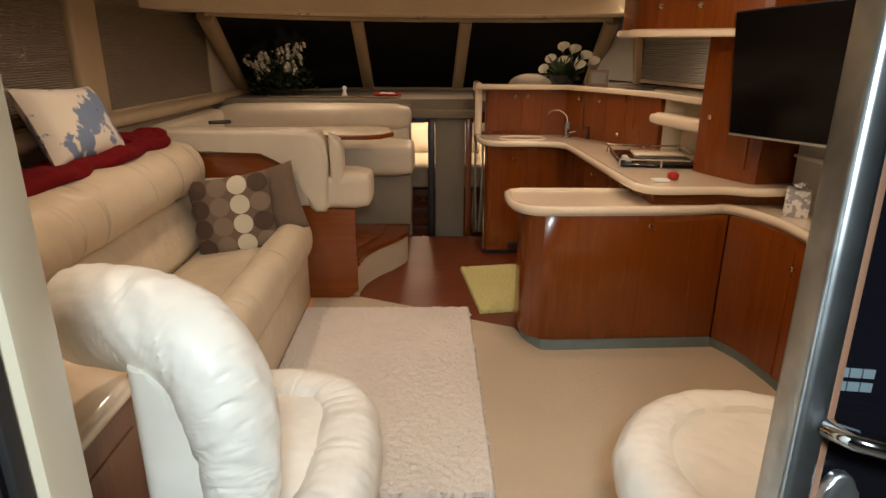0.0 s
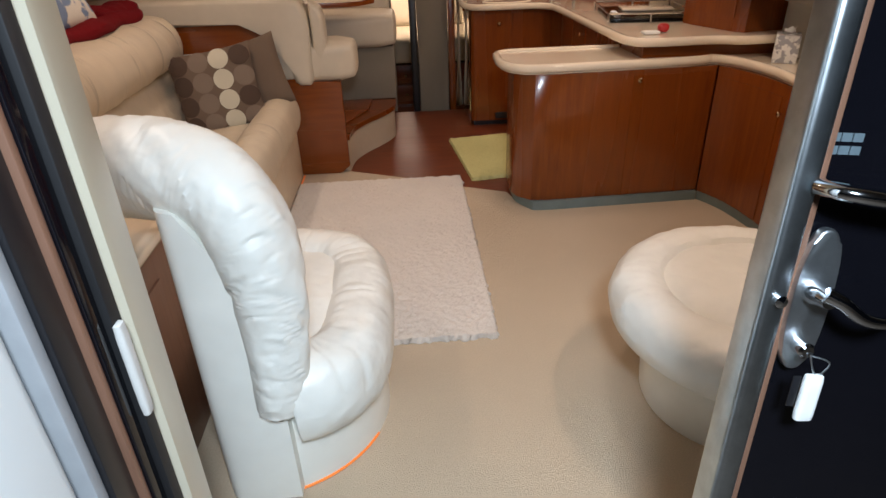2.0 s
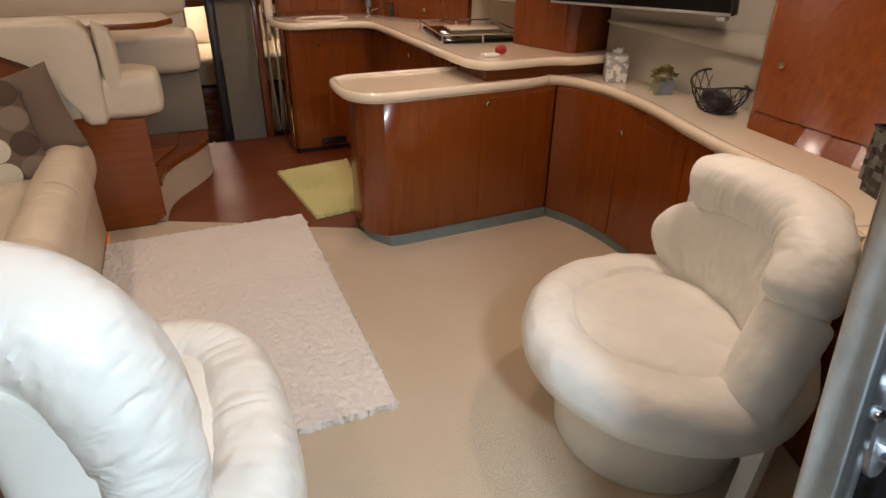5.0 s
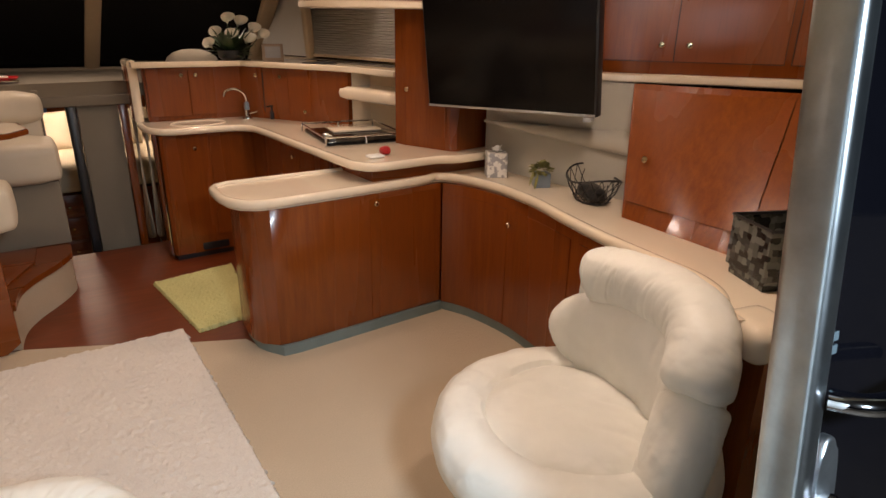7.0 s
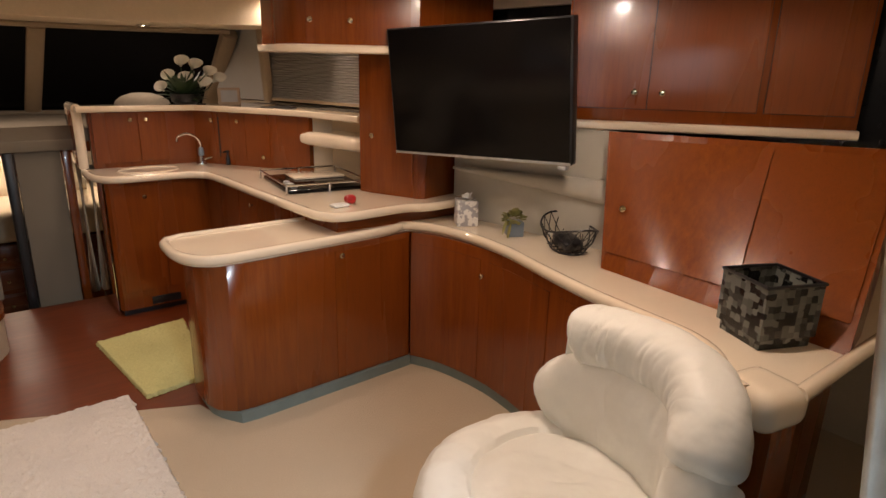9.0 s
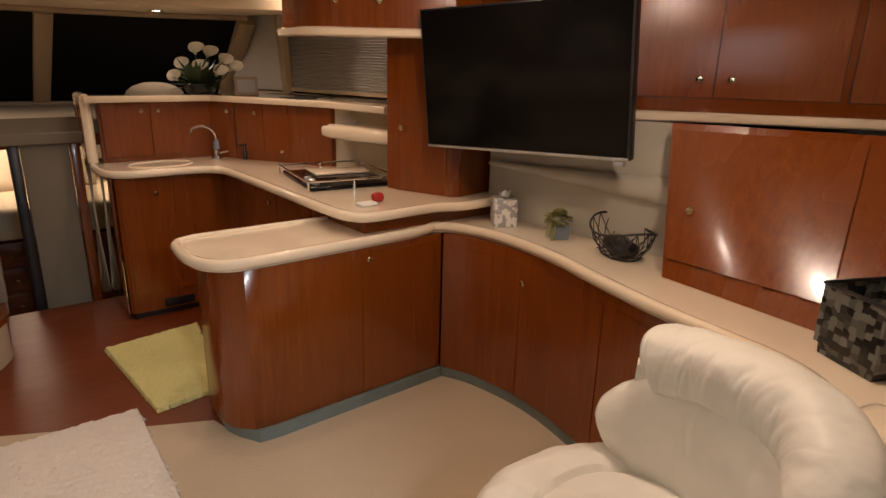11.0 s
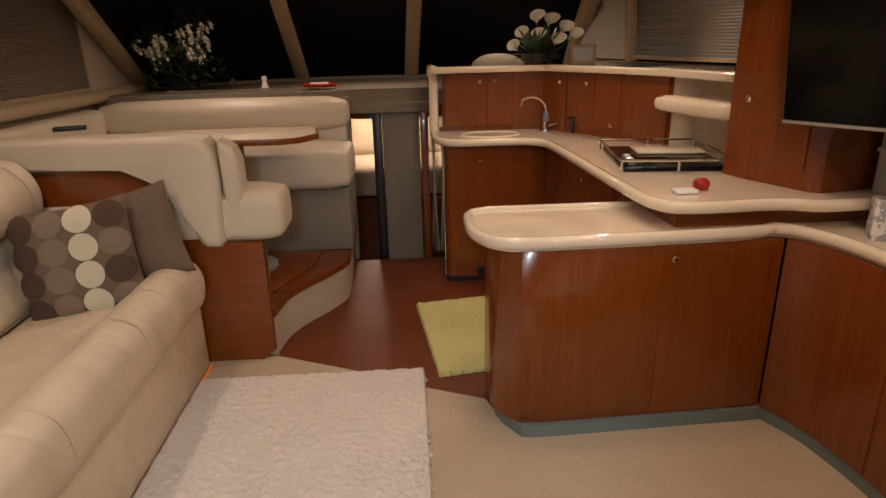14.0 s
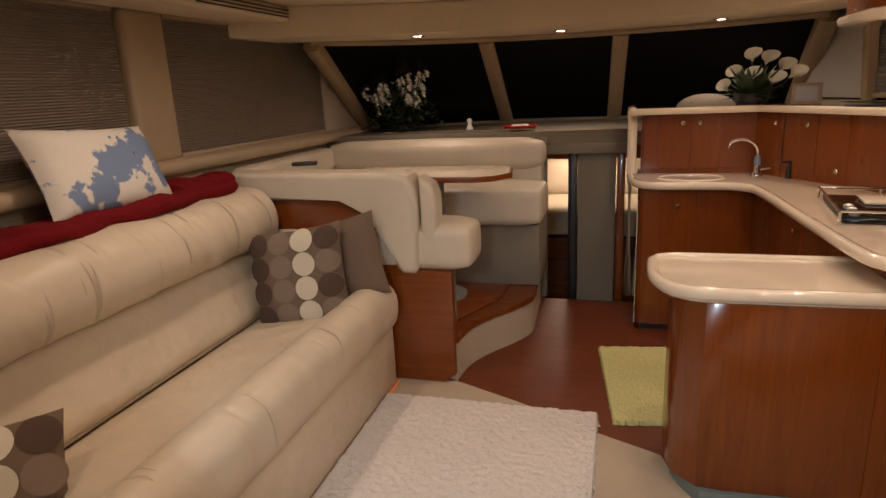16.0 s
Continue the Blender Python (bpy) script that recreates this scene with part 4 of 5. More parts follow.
PAN_Y = 3.20
din = thing("dinette_end", "curved cherry dinette end panel with cream padded border", "panel", (0, 0, 0))
pan = [(-1.97, 0.0), (-0.80, 0.0), (-0.735, 0.05), (-0.735, 0.62), (-1.00, 0.62), (-1.04, 0.70), (-1.09, 0.86), (-1.15, 0.95), (-1.24, 0.985), (-1.97, 0.985)]
part("panel", extrude_y(pan, PAN_Y, PAN_Y + 0.05, 0.006, 2), M_CHERRY_H, din)
brd = [(-1.95, 0.975), (-1.30, 0.985), (-1.20, 0.975), (-1.12, 0.93), (-1.07, 0.84), (-1.035, 0.72), (-1.015, 0.63), (-0.985, 0.605), (-0.92, 0.605), (-0.895, 0.64), (-0.89, 0.95), (-0.90, 1.05), (-0.94, 1.105), (-1.02, 1.125), (-1.95, 1.125)]
part("padded_border", extrude_y(brd, PAN_Y - 0.035, PAN_Y + 0.16, 0.035, 4), M_VINYL, din, "cream padded vinyl border")
part("padded_edge", extrude_y([(-0.885, 0.64), (-0.80, 0.64), (-0.80, 1.00), (-0.82, 1.06), (-0.885, 1.10)], PAN_Y - 0.01, PAN_Y + 0.14, 0.03, 4), M_VINYL, din, "cream padded edge")
seat1 = thing("dinette_bench", "cream vinyl dinette bench seat beside the step", "bench", (0, 0, 0))
part("cushion", moved(soft_box(1.22, 0.30, 0.24, 0.06, 0.01, 10), Matrix.Translation((-1.245, 3.345, 0.735))), M_VINYL, seat1)
part("plinth", box(-1.95, -0.78, 3.26, 3.46, 0.251, 0.625, 0.01), M_CARPET_G, seat1)
STEP = [(-0.735, 3.23), (-0.725, 3.34), (-0.70, 3.46), (-0.63, 3.60), (-0.52, 3.76), (-0.44, 3.92), (-0.43, 4.05)]
sp = [(p.x, p.y) for p in spline([(a, b, 0) for a, b in STEP], 5)]
step = thing("step", "curved carpeted step with glossy cherry tread up to the dinette", "step", (0, 0, 0), kind="structure")
part("riser", prism(sp + [(-0.45, 4.55), (-1.95, 4.55), (-1.95, 3.255), (-0.80, 3.255)], 0.0, 0.215), M_CARPET, step, "beige carpeted riser", False)
part("tread", prism([(x + 0.012, y - 0.004) for x, y in sp] + [(-0.44, 4.56), (-1.95, 4.56), (-1.95, 3.252), (-0.79, 3.252)], 0.216, 0.25, 0.008, 2), M_CHERRY_H, step, "cherry tread")
part("platform", prism([(-0.80, 3.40), (-0.62, 3.82), (-0.60, 4.10), (-1.95, 4.10), (-1.95, 3.40)], 0.251, 0.262, 0.003, 2), M_CHERRY_H, step, "cherry platform")
seat2 = thing("dinette_bench", "cream vinyl dinette bench with tall padded back", "bench", (0, 0, 0))
part("plinth", box(-1.95, -0.405, 4.12, 4.60, 0.25, 0.655, 0.012), M_CARPET_G, seat2, "grey beige carpeted plinth")
part("cushion", moved(soft_box(1.56, 0.46, 0.24, 0.055, 0.008, 12), Matrix.Translation((-1.165, 4.27, 0.775))), M_VINYL, seat2)
part("backrest", box(-1.95, -0.43, 4.48, 4.62, 0.80, 1.00, 0.02, 3), M_VINYL, seat2)
part("head_roll", moved(soft_box(1.56, 0.20, 0.20, 0.07, 0.01, 12), Matrix.Translation((-1.195, 4.52, 1.06))), M_VINYL, seat2, "padded head roll")
part("back_panel", box(-0.455, -0.415, 4.62, 4.70, 0.0, 1.15, 0.006), M_CARPET_G, seat2)
side_seat = thing("dinette_bench", "cream vinyl dinette bench along the hull side", "bench", (0, 0, 0))
part("backrest", box(-2.06, -1.92, 3.36, 4.46, 0.80, 1.13, 0.04, 4), M_VINYL, side_seat)
part("cushion", moved(soft_box(0.45, 0.46, 0.22, 0.05, 0.01, 8), Matrix.Translation((-1.72, 3.83, 0.735))), M_VINYL, side_seat)
part("plinth", box(-1.95, -1.52, 3.61, 4.05, 0.263, 0.63, 0.01), M_CARPET_G, side_seat)

table = thing("dining_table", "pale dinette table with cherry edge on a grey pedestal", "table", (0, 0, 0))
tl = [(-1.50, 3.62), (-0.70, 3.60), (-0.60, 3.64), (-0.52, 3.76), (-0.56, 4.02), (-0.64, 4.08), (-1.50, 4.08)]
part("tabletop", prism(tl, 1.012, 1.035, 0.003, 1), M_COUNTER, table, "pale cream laminate top")
part("edge", sweep([(x, y, 1.020) for x, y in tl], oval(0.012, 0.016, 8, 0.6)), M_CHERRY_H, table, "cherry edge")
part("pedestal", lathe([(0.16, 0.263), (0.16, 0.28), (0.05, 0.30), (0.045, 1.0), (0.12, 1.011), (0.12, 1.012)], 20, at=(-0.98, 3.84, 0)), M_GREY, table)

# ---- companionway and forward cabin ----
solo("companionway_header", box(-0.46, 0.16, 4.66, 4.78, 1.03, 1.10, 0.01), M_CARPET_G, "carpeted header over the companionway", "header", kind="structure")
solo("door_frame", box(-0.272, -0.212, 4.70, 4.80, -0.55, 1.03, 0.012), M_BLACK, "dark frame of the cabin doorway", "door frame", kind="structure")
solo("door_lining", box(0.058, 0.112, 4.725, 4.775, -0.35, 1.03, 0.006), M_CHERRY, "dark cherry lining beside the cabin door", "door lining", kind="structure")
solo("cabin_door", box(-0.208, 0.052, 4.72, 4.76, -0.35, 1.03, 0.01), M_CARPET_G, "grey beige upholstered cabin door panel", "door", kind="structure")
solo("cabin_bulkhead", box(0.19, 1.4, 4.60, 4.70, -0.6, 0.92, 0.0), M_CARPET_G, "carpeted cabin bulkhead", "wall", kind="structure")
solo("cabin_bulkhead_port", box(-2.2, -0.46, 4.72, 4.80, -0.6, 1.10, 0.0), M_CARPET_G, "carpeted cabin bulkhead", "wall", kind="structure")
solo("cabin_floor", box(-2.2, 1.5, 4.6, 7.8, -0.62, -0.55, 0.0), M_CARPET, "beige carpet in the forward cabin", "floor", kind="structure")
solo("cabin_step", box(-0.46, 0.16, 4.6, 4.68, -0.56, -0.062, 0.0), M_CARPET, "carpeted companionway step", "step", kind="structure")
solo("cabin_wall_fwd", box(-2.2, 1.5, 7.7, 7.8, -0.6, 1.10, 0.0), M_CHERRY_H, "cherry forward cabin wall", "wall", kind="structure")
solo("cabin_wall_port", box(-2.2, -2.1, 4.8, 7.7, -0.6, 1.10, 0.0), M_LINER, "cream cabin side", "wall", kind="structure")
solo("cabin_wall_starboard", box(1.4, 1.5, 4.7, 7.7, -0.6, 1.10, 0.0), M_LINER, "cream cabin side", "wall", kind="structure")
solo("cabin_ceiling", box(-2.2, 1.5, 5.3, 7.8, 1.10, 1.16, 0.0), M_LINER, "cream cabin ceiling", "ceiling", kind="structure")
bed = thing("bed", "made bed with cream cover and cherry drawers below", "bed", (0, 0, 0))
part("base", box(-1.0, 1.0, 5.92, 7.65, -0.55, 0.12, 0.006), M_CABIN_W, bed)
for z0, z1 in ((-0.50, -0.30), (-0.28, -0.09), (-0.07, 0.10)):
    part("drawer", box(-0.62, 0.10, 5.905, 5.92, z0, z1, 0.004), M_CABIN_W, bed, "cherry drawer front")
    knob(bed, (-0.33, 5.903, (z0 + z1) / 2), (0, -1, 0))
part("mattress", moved(soft_box(2.0, 1.72, 0.30, 0.07, 0.02, 10, 0.01), Matrix.Translation((0, 6.78, 0.27))), M_SHEET, bed, "cream bed cover")
for x in (-0.42, 0.30):
    pl = solo("bed_pillow", pillow(0.62, 0.42, 0.16, 14, x), M_SHEET, "plump cream pillow leaning on the bed", "pillow", group="bed pillows")
    pl.matrix_basis = Matrix.Translation((x, 6.55, 0.58)) @ Matrix.Rotation(radians(-25), 4, "X")
cl = bpy.data.lights.new("cabin_lamp", "AREA")
cl.energy, cl.color, cl.size = 1.6, (1.0, 0.70, 0.42), 0.4
cb = new("cabin_lamp", cl)
cb.location = (-0.3, 6.2, 1.07)
ob = thing("ceiling_light", "warm cabin ceiling light", "ceiling light", (-0.3, 6.2, 1.10))
part("diffuser", lathe([(0.0, -0.02), (0.12, -0.018), (0.14, 0.0), (0.0, 0.0)], 20), M_LAMP, ob)
blu = solo("garment", moved(soft_box(0.16, 0.10, 0.50, 0.03, 0.01, 6, 0.015), Matrix.Translation((-0.40, 7.645, 0.78))), M_BLUE, "blue garment hanging on the cabin wall", "garment")

# ---- rugs ----
def shaggy(x0, x1, y0, y1, z, n, m, amp, jag, seed):
    b = bmesh.new()
    top = []
    for i in range(n + 1):
        row = []
        for j in range(m + 1):
            x, y = x0 + (x1 - x0) * i / n, y0 + (y1 - y0) * j / m
            edge_k = min(i, n - i, j, m - j)
            q = Vector((x * 38 + seed, y * 38, 0))
            if edge_k == 0:
                x += jag * noise.noise(q * 2.0)
                y += jag * noise.noise(q * 2.0 + Vector((7, 3, 1)))
            h = z * (0.3 if edge_k == 0 else 1.0) + amp * noise.noise(q) + amp * 0.7 * noise.noise(q * 2.7)
            row.append(b.verts.new((x, y, max(0.002, h))))
        top.append(row)
    for i in range(n):
        for j in range(m):
            b.faces.new((top[i][j], top[i + 1][j], top[i + 1][j + 1], top[i][j + 1]))
    rim = [top[i][0] for i in range(n + 1)] + [top[n][j] for j in range(1, m + 1)] + [top[i][m] for i in range(n - 1, -1, -1)] + [top[0][j] for j in range(m - 1, 0, -1)]
    low = [b.verts.new((v.co.x, v.co.y, 0.0)) for v in rim]
    k = len(rim)
    for i in range(k):
        b.faces.new((rim[i], rim[(i + 1) % k], low[(i + 1) % k], low[i]))
    b.faces.new(low)
    return b


solo("rug", shaggy(-1.045, 0.0, 1.27, 3.0, 0.024, 170, 280, 0.0075, 0.02, 1.0), M_RUG, "pale cream shag rug on the carpet", "rug")
mat_b = shaggy(0, 1, 0, 1, 0.02, 60, 90, 0.006, 0.02, 5.0)
for v in mat_b.verts:
    u, w = v.co.x, v.co.y
    a = Vector((0.067, 2.935)).lerp(Vector((-0.024, 3.762)), w)
    c = Vector((0.40, 2.99)).lerp(Vector((0.50, 3.84)), w)
    p = a.lerp(c, u)
    v.co = Vector((p.x, p.y, v.co.z))
solo("bath_mat", mat_b, M_MAT, "yellow green fluffy mat on the wood floor", "mat")

# ---- swivel chairs ----
def back_of(ch, shell, top_z, pad, pad_h, lean):
    sl = [(p.x, p.y) for p in spline([(a, b, 0) for a, b in shell], 5)]
    sh = wall_run(sl, 0.012, top_z, 0.05)
    for v in sh.verts:
        v.co.x -= lean * max(0, v.co.z - 0.3)
        if lean and v.co.y > 0.30 and v.co.z > 0.5:
            v.co.z -= 1.9 * (v.co.y - 0.30)
    if not lean:
        for v in sh.verts:
            if v.co.z > 0.5:
                v.co.z -= 1.6 * max(0, v.co.x + 0.02)
    part("back_shell", sh, M_CHAIR_S, ch, "smooth leather back shell")
    if pad:
        part("back_pad", gathered(spline(pad, 26), oval(0.085, pad_h, 36, 0.72), 0.006, 8.0, 2.0, scale=lambda t: rounded_end(0.08, 0.2)(t) * (1 - 0.3 * max(0, t - 0.55) / 0.45), twist=2.5), M_CHAIR, ch, "padded leather back")


def swivel_chair_round(label, at, turn):
    """A swivel tub chair that faces +x: round seat, wrapped back with a rolled top."""
    ch = thing("swivel_chair", label, "armchair", at, turn, group="saloon swivel chairs")
    part("base", lathe([(0.30, 0.0), (0.305, 0.01), (0.325, 0.27), (0.325, 0.30)], 48), M_CHAIR_S, ch, "smooth leather base")
    st = bmesh.new()
    lathe([(0.32, 0.275), (0.40, 0.285), (0.44, 0.325), (0.452, 0.38), (0.44, 0.43), (0.41, 0.458), (0.37, 0.474), (0.33, 0.478), (0.29, 0.468), (0.275, 0.450)] + [(0.262 * (1 - k / 22), 0.462 + 0.02 * (1 - (1 - k / 22) ** 6)) for k in range(23)], 120, st)
    for v in st.verts:
        a = math.atan2(v.co.y, v.co.x)
        r = math.hypot(v.co.x, v.co.y)
        v.co.y *= 1.04
        if r > 0.3:
            fold = max(0, noise.noise(Vector((math.cos(a) * 3, math.sin(a) * 3, r * 3)))) + 0.6 * max(0, noise.noise(Vector((math.cos(a) * 9, math.sin(a) * 9, r * 5))))
            v.co.z -= 0.010 * fold
            v.co.x *= 1 - 0.016 * fold
            v.co.y *= 1 - 0.016 * fold
        else:
            rid = max(0, 1 - 6 * abs(noise.noise(Vector((v.co.x * 5, v.co.y * 11, 3)))))
            v.co.z += 0.008 * noise.noise(Vector((v.co.x * 8, v.co.y * 8, 0))) - 0.003 * rid
            for a0, a1 in ((Vector((0.13, -0.03, 0)), Vector((-0.12, 0.22, 0))), (Vector((0.0, -0.16, 0)), Vector((-0.2, 0.12, 0)))):
                k = max(0, min(1, (Vector((v.co.x, v.co.y, 0)) - a0).dot(a1 - a0) / (a1 - a0).length_squared))
                off = (Vector((v.co.x, v.co.y, 0)) - a0.lerp(a1, k)).length
                v.co.z -= 0.009 * (0.3 + 0.7 * k) * max(0, 1 - off / 0.022)
    part("seat", st, M_CHAIR, ch, "round padded leather seat")
    roll = [(-0.13, 0.325, 0.685), (-0.18, 0.295, 0.76), (-0.255, 0.20, 0.815), (-0.29, 0.05, 0.828), (-0.28, -0.10, 0.82), (-0.25, -0.21, 0.81), (-0.225, -0.28, 0.79)]
    part("top_roll", gathered(spline(roll, 34), oval(0.095, 0.095, 40, 0.85), 0.008, 22.0, 1.0, scale=rounded_end(0.10, 0.09)), M_CHAIR, ch, "gathered leather top roll")
    arm = [(-0.18, 0.30, 0.66), (-0.12, 0.335, 0.58), (-0.07, 0.355, 0.46), (-0.04, 0.36, 0.34)]
    part("arm_roll", gathered(spline(arm, 30), oval(0.085, 0.098, 36, 0.85), 0.006, 10.0, 3.0, up=(0.3, 1, 0.1), scale=rounded_end(0.12, 0.16), twist=1.5), M_CHAIR, ch, "padded leather arm below the roll")
    back_of(ch, [(-0.11, 0.40), (-0.17, 0.375), (-0.25, 0.30), (-0.31, 0.16), (-0.325, 0.0), (-0.31, -0.14), (-0.26, -0.27), (-0.20, -0.34)], 0.76,
            [(-0.16, 0.31, 0.58), (-0.21, 0.26, 0.585), (-0.25, 0.18, 0.59), (-0.275, 0.06, 0.60), (-0.27, -0.10, 0.59), (-0.24, -0.22, 0.56), (-0.20, -0.30, 0.52), (-0.165, -0.345, 0.48)], 0.20, 0.08)
    return ch


def swivel_chair_long(label, at, turn):
    """A swivel chair with a long D-shaped seat and a thick roll that drops down its side."""
    ch = thing("swivel_chair", label, "armchair", at, turn, group="saloon swivel chairs")
    part("base", prism([(0.40 * math.cos(radians(a)), 0.40 * math.sin(radians(a))) for a in range(-98, 99, 4)], 0.0, 0.30, 0.004, 1), M_CHAIR_S, ch, "smooth leather base")
    ring = [(0.15, -0.345, 0.365), (0.21, -0.33, 0.368), (0.265, -0.29, 0.368), (0.315, -0.19, 0.366), (0.325, 0.03, 0.366), (0.31, 0.22, 0.366), (0.24, 0.345, 0.366), (0.11, 0.39, 0.366), (-0.05, 0.385, 0.366)]
    part("seat_bolster", gathered(spline([(x, y, z - 0.012) for x, y, z in ring], 26), oval(0.112, 0.135, 40, 0.8), 0.007, 14.0, 6.0, scale=rounded_end(0.03, 0.03), twist=1.0), M_CHAIR, ch, "gathered leather bolster round the seat")
    part("seat", moved(soft_box(0.37, 0.66, 0.20, 0.05, 0.012, 16, 0.006, 2.0), Matrix.Translation((0.115, 0.04, 0.355))), M_CHAIR, ch, "flat leather seat cushion")
    roll = [(0.135, -0.405, 0.35), (0.153, -0.395, 0.54), (0.155, -0.38, 0.70), (0.14, -0.36, 0.835), (0.10, -0.33, 0.93), (0.02, -0.29, 0.985), (-0.10, -0.24, 1.005), (-0.31, -0.16, 0.99)]
    part("top_roll", gathered(spline(roll, 40), oval(0.097, 0.108, 40, 0.88), 0.009, 21.0, 4.0, up=(-0.5, -0.3, 1), scale=lambda t: rounded_end(0.02, 0.05)(t) * (0.58 + 0.86 * min(0.68, t)), twist=5.0), M_CHAIR, ch, "gathered leather roll that wraps down the side")
    back_of(ch, [(-0.085, -0.26), (-0.08, -0.33), (-0.06, -0.395), (0.0, -0.415), (0.145, -0.415)], 0.96, [], 0.20, 0.0)
    return ch


swivel_chair_round("cream leather swivel tub chair beside the sideboard", (0.765, 0.87, 0), 168)
swivel_chair_long("ivory leather swivel tub chair beside the saloon door", (-0.84, 0.96, 0), 0)
solo("rope_light", tube([(-0.84 + 0.402 * math.cos(radians(a)), 0.96 + 0.402 * math.sin(radians(a)), 0.004) for a in range(-75, -20, 5)], 0.0045, 6), M_ROPE, "orange rope light round the chair base", "rope light")

cabp = thing("corner_cabinet", "brown veneer corner cabinet with cream top behind the chair", "cabinet", (0, 0, 0))
part("body", box(-2.15, -1.075, 0.20, 1.07, 0.0, 0.72, 0.004), M_TAUPE, cabp)
cdoor = part("door", box(-1.075, -1.068, 0.30, 0.85, 0.08, 0.62, 0.002), M_TAUPE, cabp, "brown veneer door")
part("top", box(-2.15, -1.045, 0.18, 1.08, 0.72, 0.78, 0.02, 3), M_COUNTER, cabp, "cream solid-surface top")
knob(cdoor, (-1.067, 0.40, 0.45), (1, 0, 0))

# ---- scatter cushions ----
def dotted(name, label, at, rot, w=0.48):
    ob = thing(name, label, "cushion", at)
    ob.rotation_euler = [radians(a) for a in rot]
    part("cover", pillow(w, w, 0.17, 24, 3.0), M_BROWN, ob, "brown linen cover")
    for i in range(4):
        for j in range(4):
            u, v = -0.166 + i * 0.114, -0.172 + j * 0.114
            mat = (M_DOT_C, M_DOT_B, M_DOT_A, M_DOT_B)[i] if i != 2 else M_DOT_A
            if i == 3 and j % 2:
                mat = M_DOT_C
            r = 0.056
            b = bmesh.new()
            rings = []
            for k in range(4):
                row = []
                for s in range(20):
                    a = 2 * math.pi * s / 20
                    x, z = u + r * k / 3 * math.cos(a), v + r * k / 3 * math.sin(a)
                    uu, vv = min(0.98, abs(2 * x / w)), min(0.98, abs(2 * z / w))
                    prof = (max(0, 1 - uu ** 4) * max(0, 1 - vv ** 4)) ** 0.55
                    y = -0.085 * prof - 0.012 * prof * noise.noise(Vector((x * 7 + 3.0, z * 7, -1))) - 0.0022
                    row.append(b.verts.new((x, y, z)))
                rings.append(row)
            for r0, r1 in zip(rings, rings[1:]):
                for s in range(20):
                    b.faces.new((r0[s], r0[(s + 1) % 20], r1[(s + 1) % 20], r1[s]))
            part("dot", b, mat, ob)
    return ob


dotted("scatter_cushion", "brown cushion with ivory and taupe dots on the sofa", (-1.41, 2.89, 0.665), (-14, -8, 8))
p2 = solo("scatter_cushion", pillow(0.42, 0.42, 0.14, 22, 9.0), M_BROWN, "plain brown linen cushion leaning on the dinette panel", "cushion")
p2.matrix_basis = Matrix.Translation((-1.25, 3.05, 0.705)) @ Euler((radians(-12), radians(-14), radians(4))).to_matrix().to_4x4()
dotted("scatter_cushion", "brown cushion with ivory dots at the aft end of the sofa", (-1.55, 1.33, 0.485), (-36, 4, 50))
p3 = solo("scatter_cushion", pillow(0.64, 0.38, 0.15, 22, 5.0), M_PRINT, "white cushion with blue watercolour print on the ledge", "cushion")
p3.matrix_basis = Matrix.Translation((-1.95, 2.37, 1.258)) @ Euler((radians(-24), radians(3), radians(90))).to_matrix().to_4x4()

# ---- galley things ----
fa = thing("faucet", "chrome swan-neck galley faucet with blue handle", "faucet", (0.85, 4.33, 0.926))
part("base", lathe([(0.035, 0.0), (0.033, 0.012), (0.02, 0.02), (0.017, 0.06), (0.012, 0.065)], 18), M_CHROME, fa)
part("spout", tube(spline([(0, 0, 0.05), (0.0, 0, 0.14), (-0.03, -0.01, 0.19), (-0.09, -0.02, 0.215), (-0.15, -0.03, 0.20), (-0.165, -0.033, 0.165)], 6), 0.009, 10), M_CHROME, fa)
part("handle", lathe([(0.018, 0.06), (0.02, 0.075), (0.016, 0.11), (0.008, 0.12)], 14), M_POT, fa, "blue glass handle")
part("lever", tube([(0.0, 0, 0.03), (0.07, -0.01, 0.045)], 0.007, 8), M_CHROME, fa)
so = thing("soap_pump", "small black soap pump by the sink", "soap dispenser", (0.99, 4.20, 0.926))
part("body", lathe([(0.014, 0.0), (0.014, 0.05), (0.008, 0.06), (0.007, 0.085), (0.012, 0.09), (0.012, 0.10)], 12), M_BLACK, so)
part("nozzle", tube([(0, 0, 0.095), (-0.04, -0.01, 0.092)], 0.005, 8), M_BLACK, so)
sink = thing("sink", "cream oval sink bowl set into the counter", "sink", (0.48, 4.25, 0.926))
part("rim", tube([(0.185 * math.cos(a), 0.115 * math.sin(a), 0.0) for a in [2 * math.pi * i / 36 for i in range(37)]], 0.006, 8), M_COUNTER, sink)

hob = thing("hob", "black glass hob with chrome rail on the galley counter", "hob", (1.17, 3.28, 0.926), -8)
part("glass", box(-0.22, 0.24, -0.27, 0.27, 0.0, 0.022, 0.006), M_SCREEN, hob, "black glass plate")
part("cutting_board", box(-0.10, 0.22, 0.02, 0.24, 0.023, 0.038, 0.006), M_COUNTER, hob, "cream board")
for sx in (-0.235, 0.255):
    part("rail", tube([(sx, -0.28, 0.052), (sx, 0.28, 0.052)], 0.006, 8), M_CHROME, hob, "chrome sea rail")
for sy in (-0.285, 0.285):
    part("rail", tube([(-0.235, sy, 0.052), (0.255, sy, 0.052)], 0.006, 8), M_CHROME, hob, "chrome sea rail")
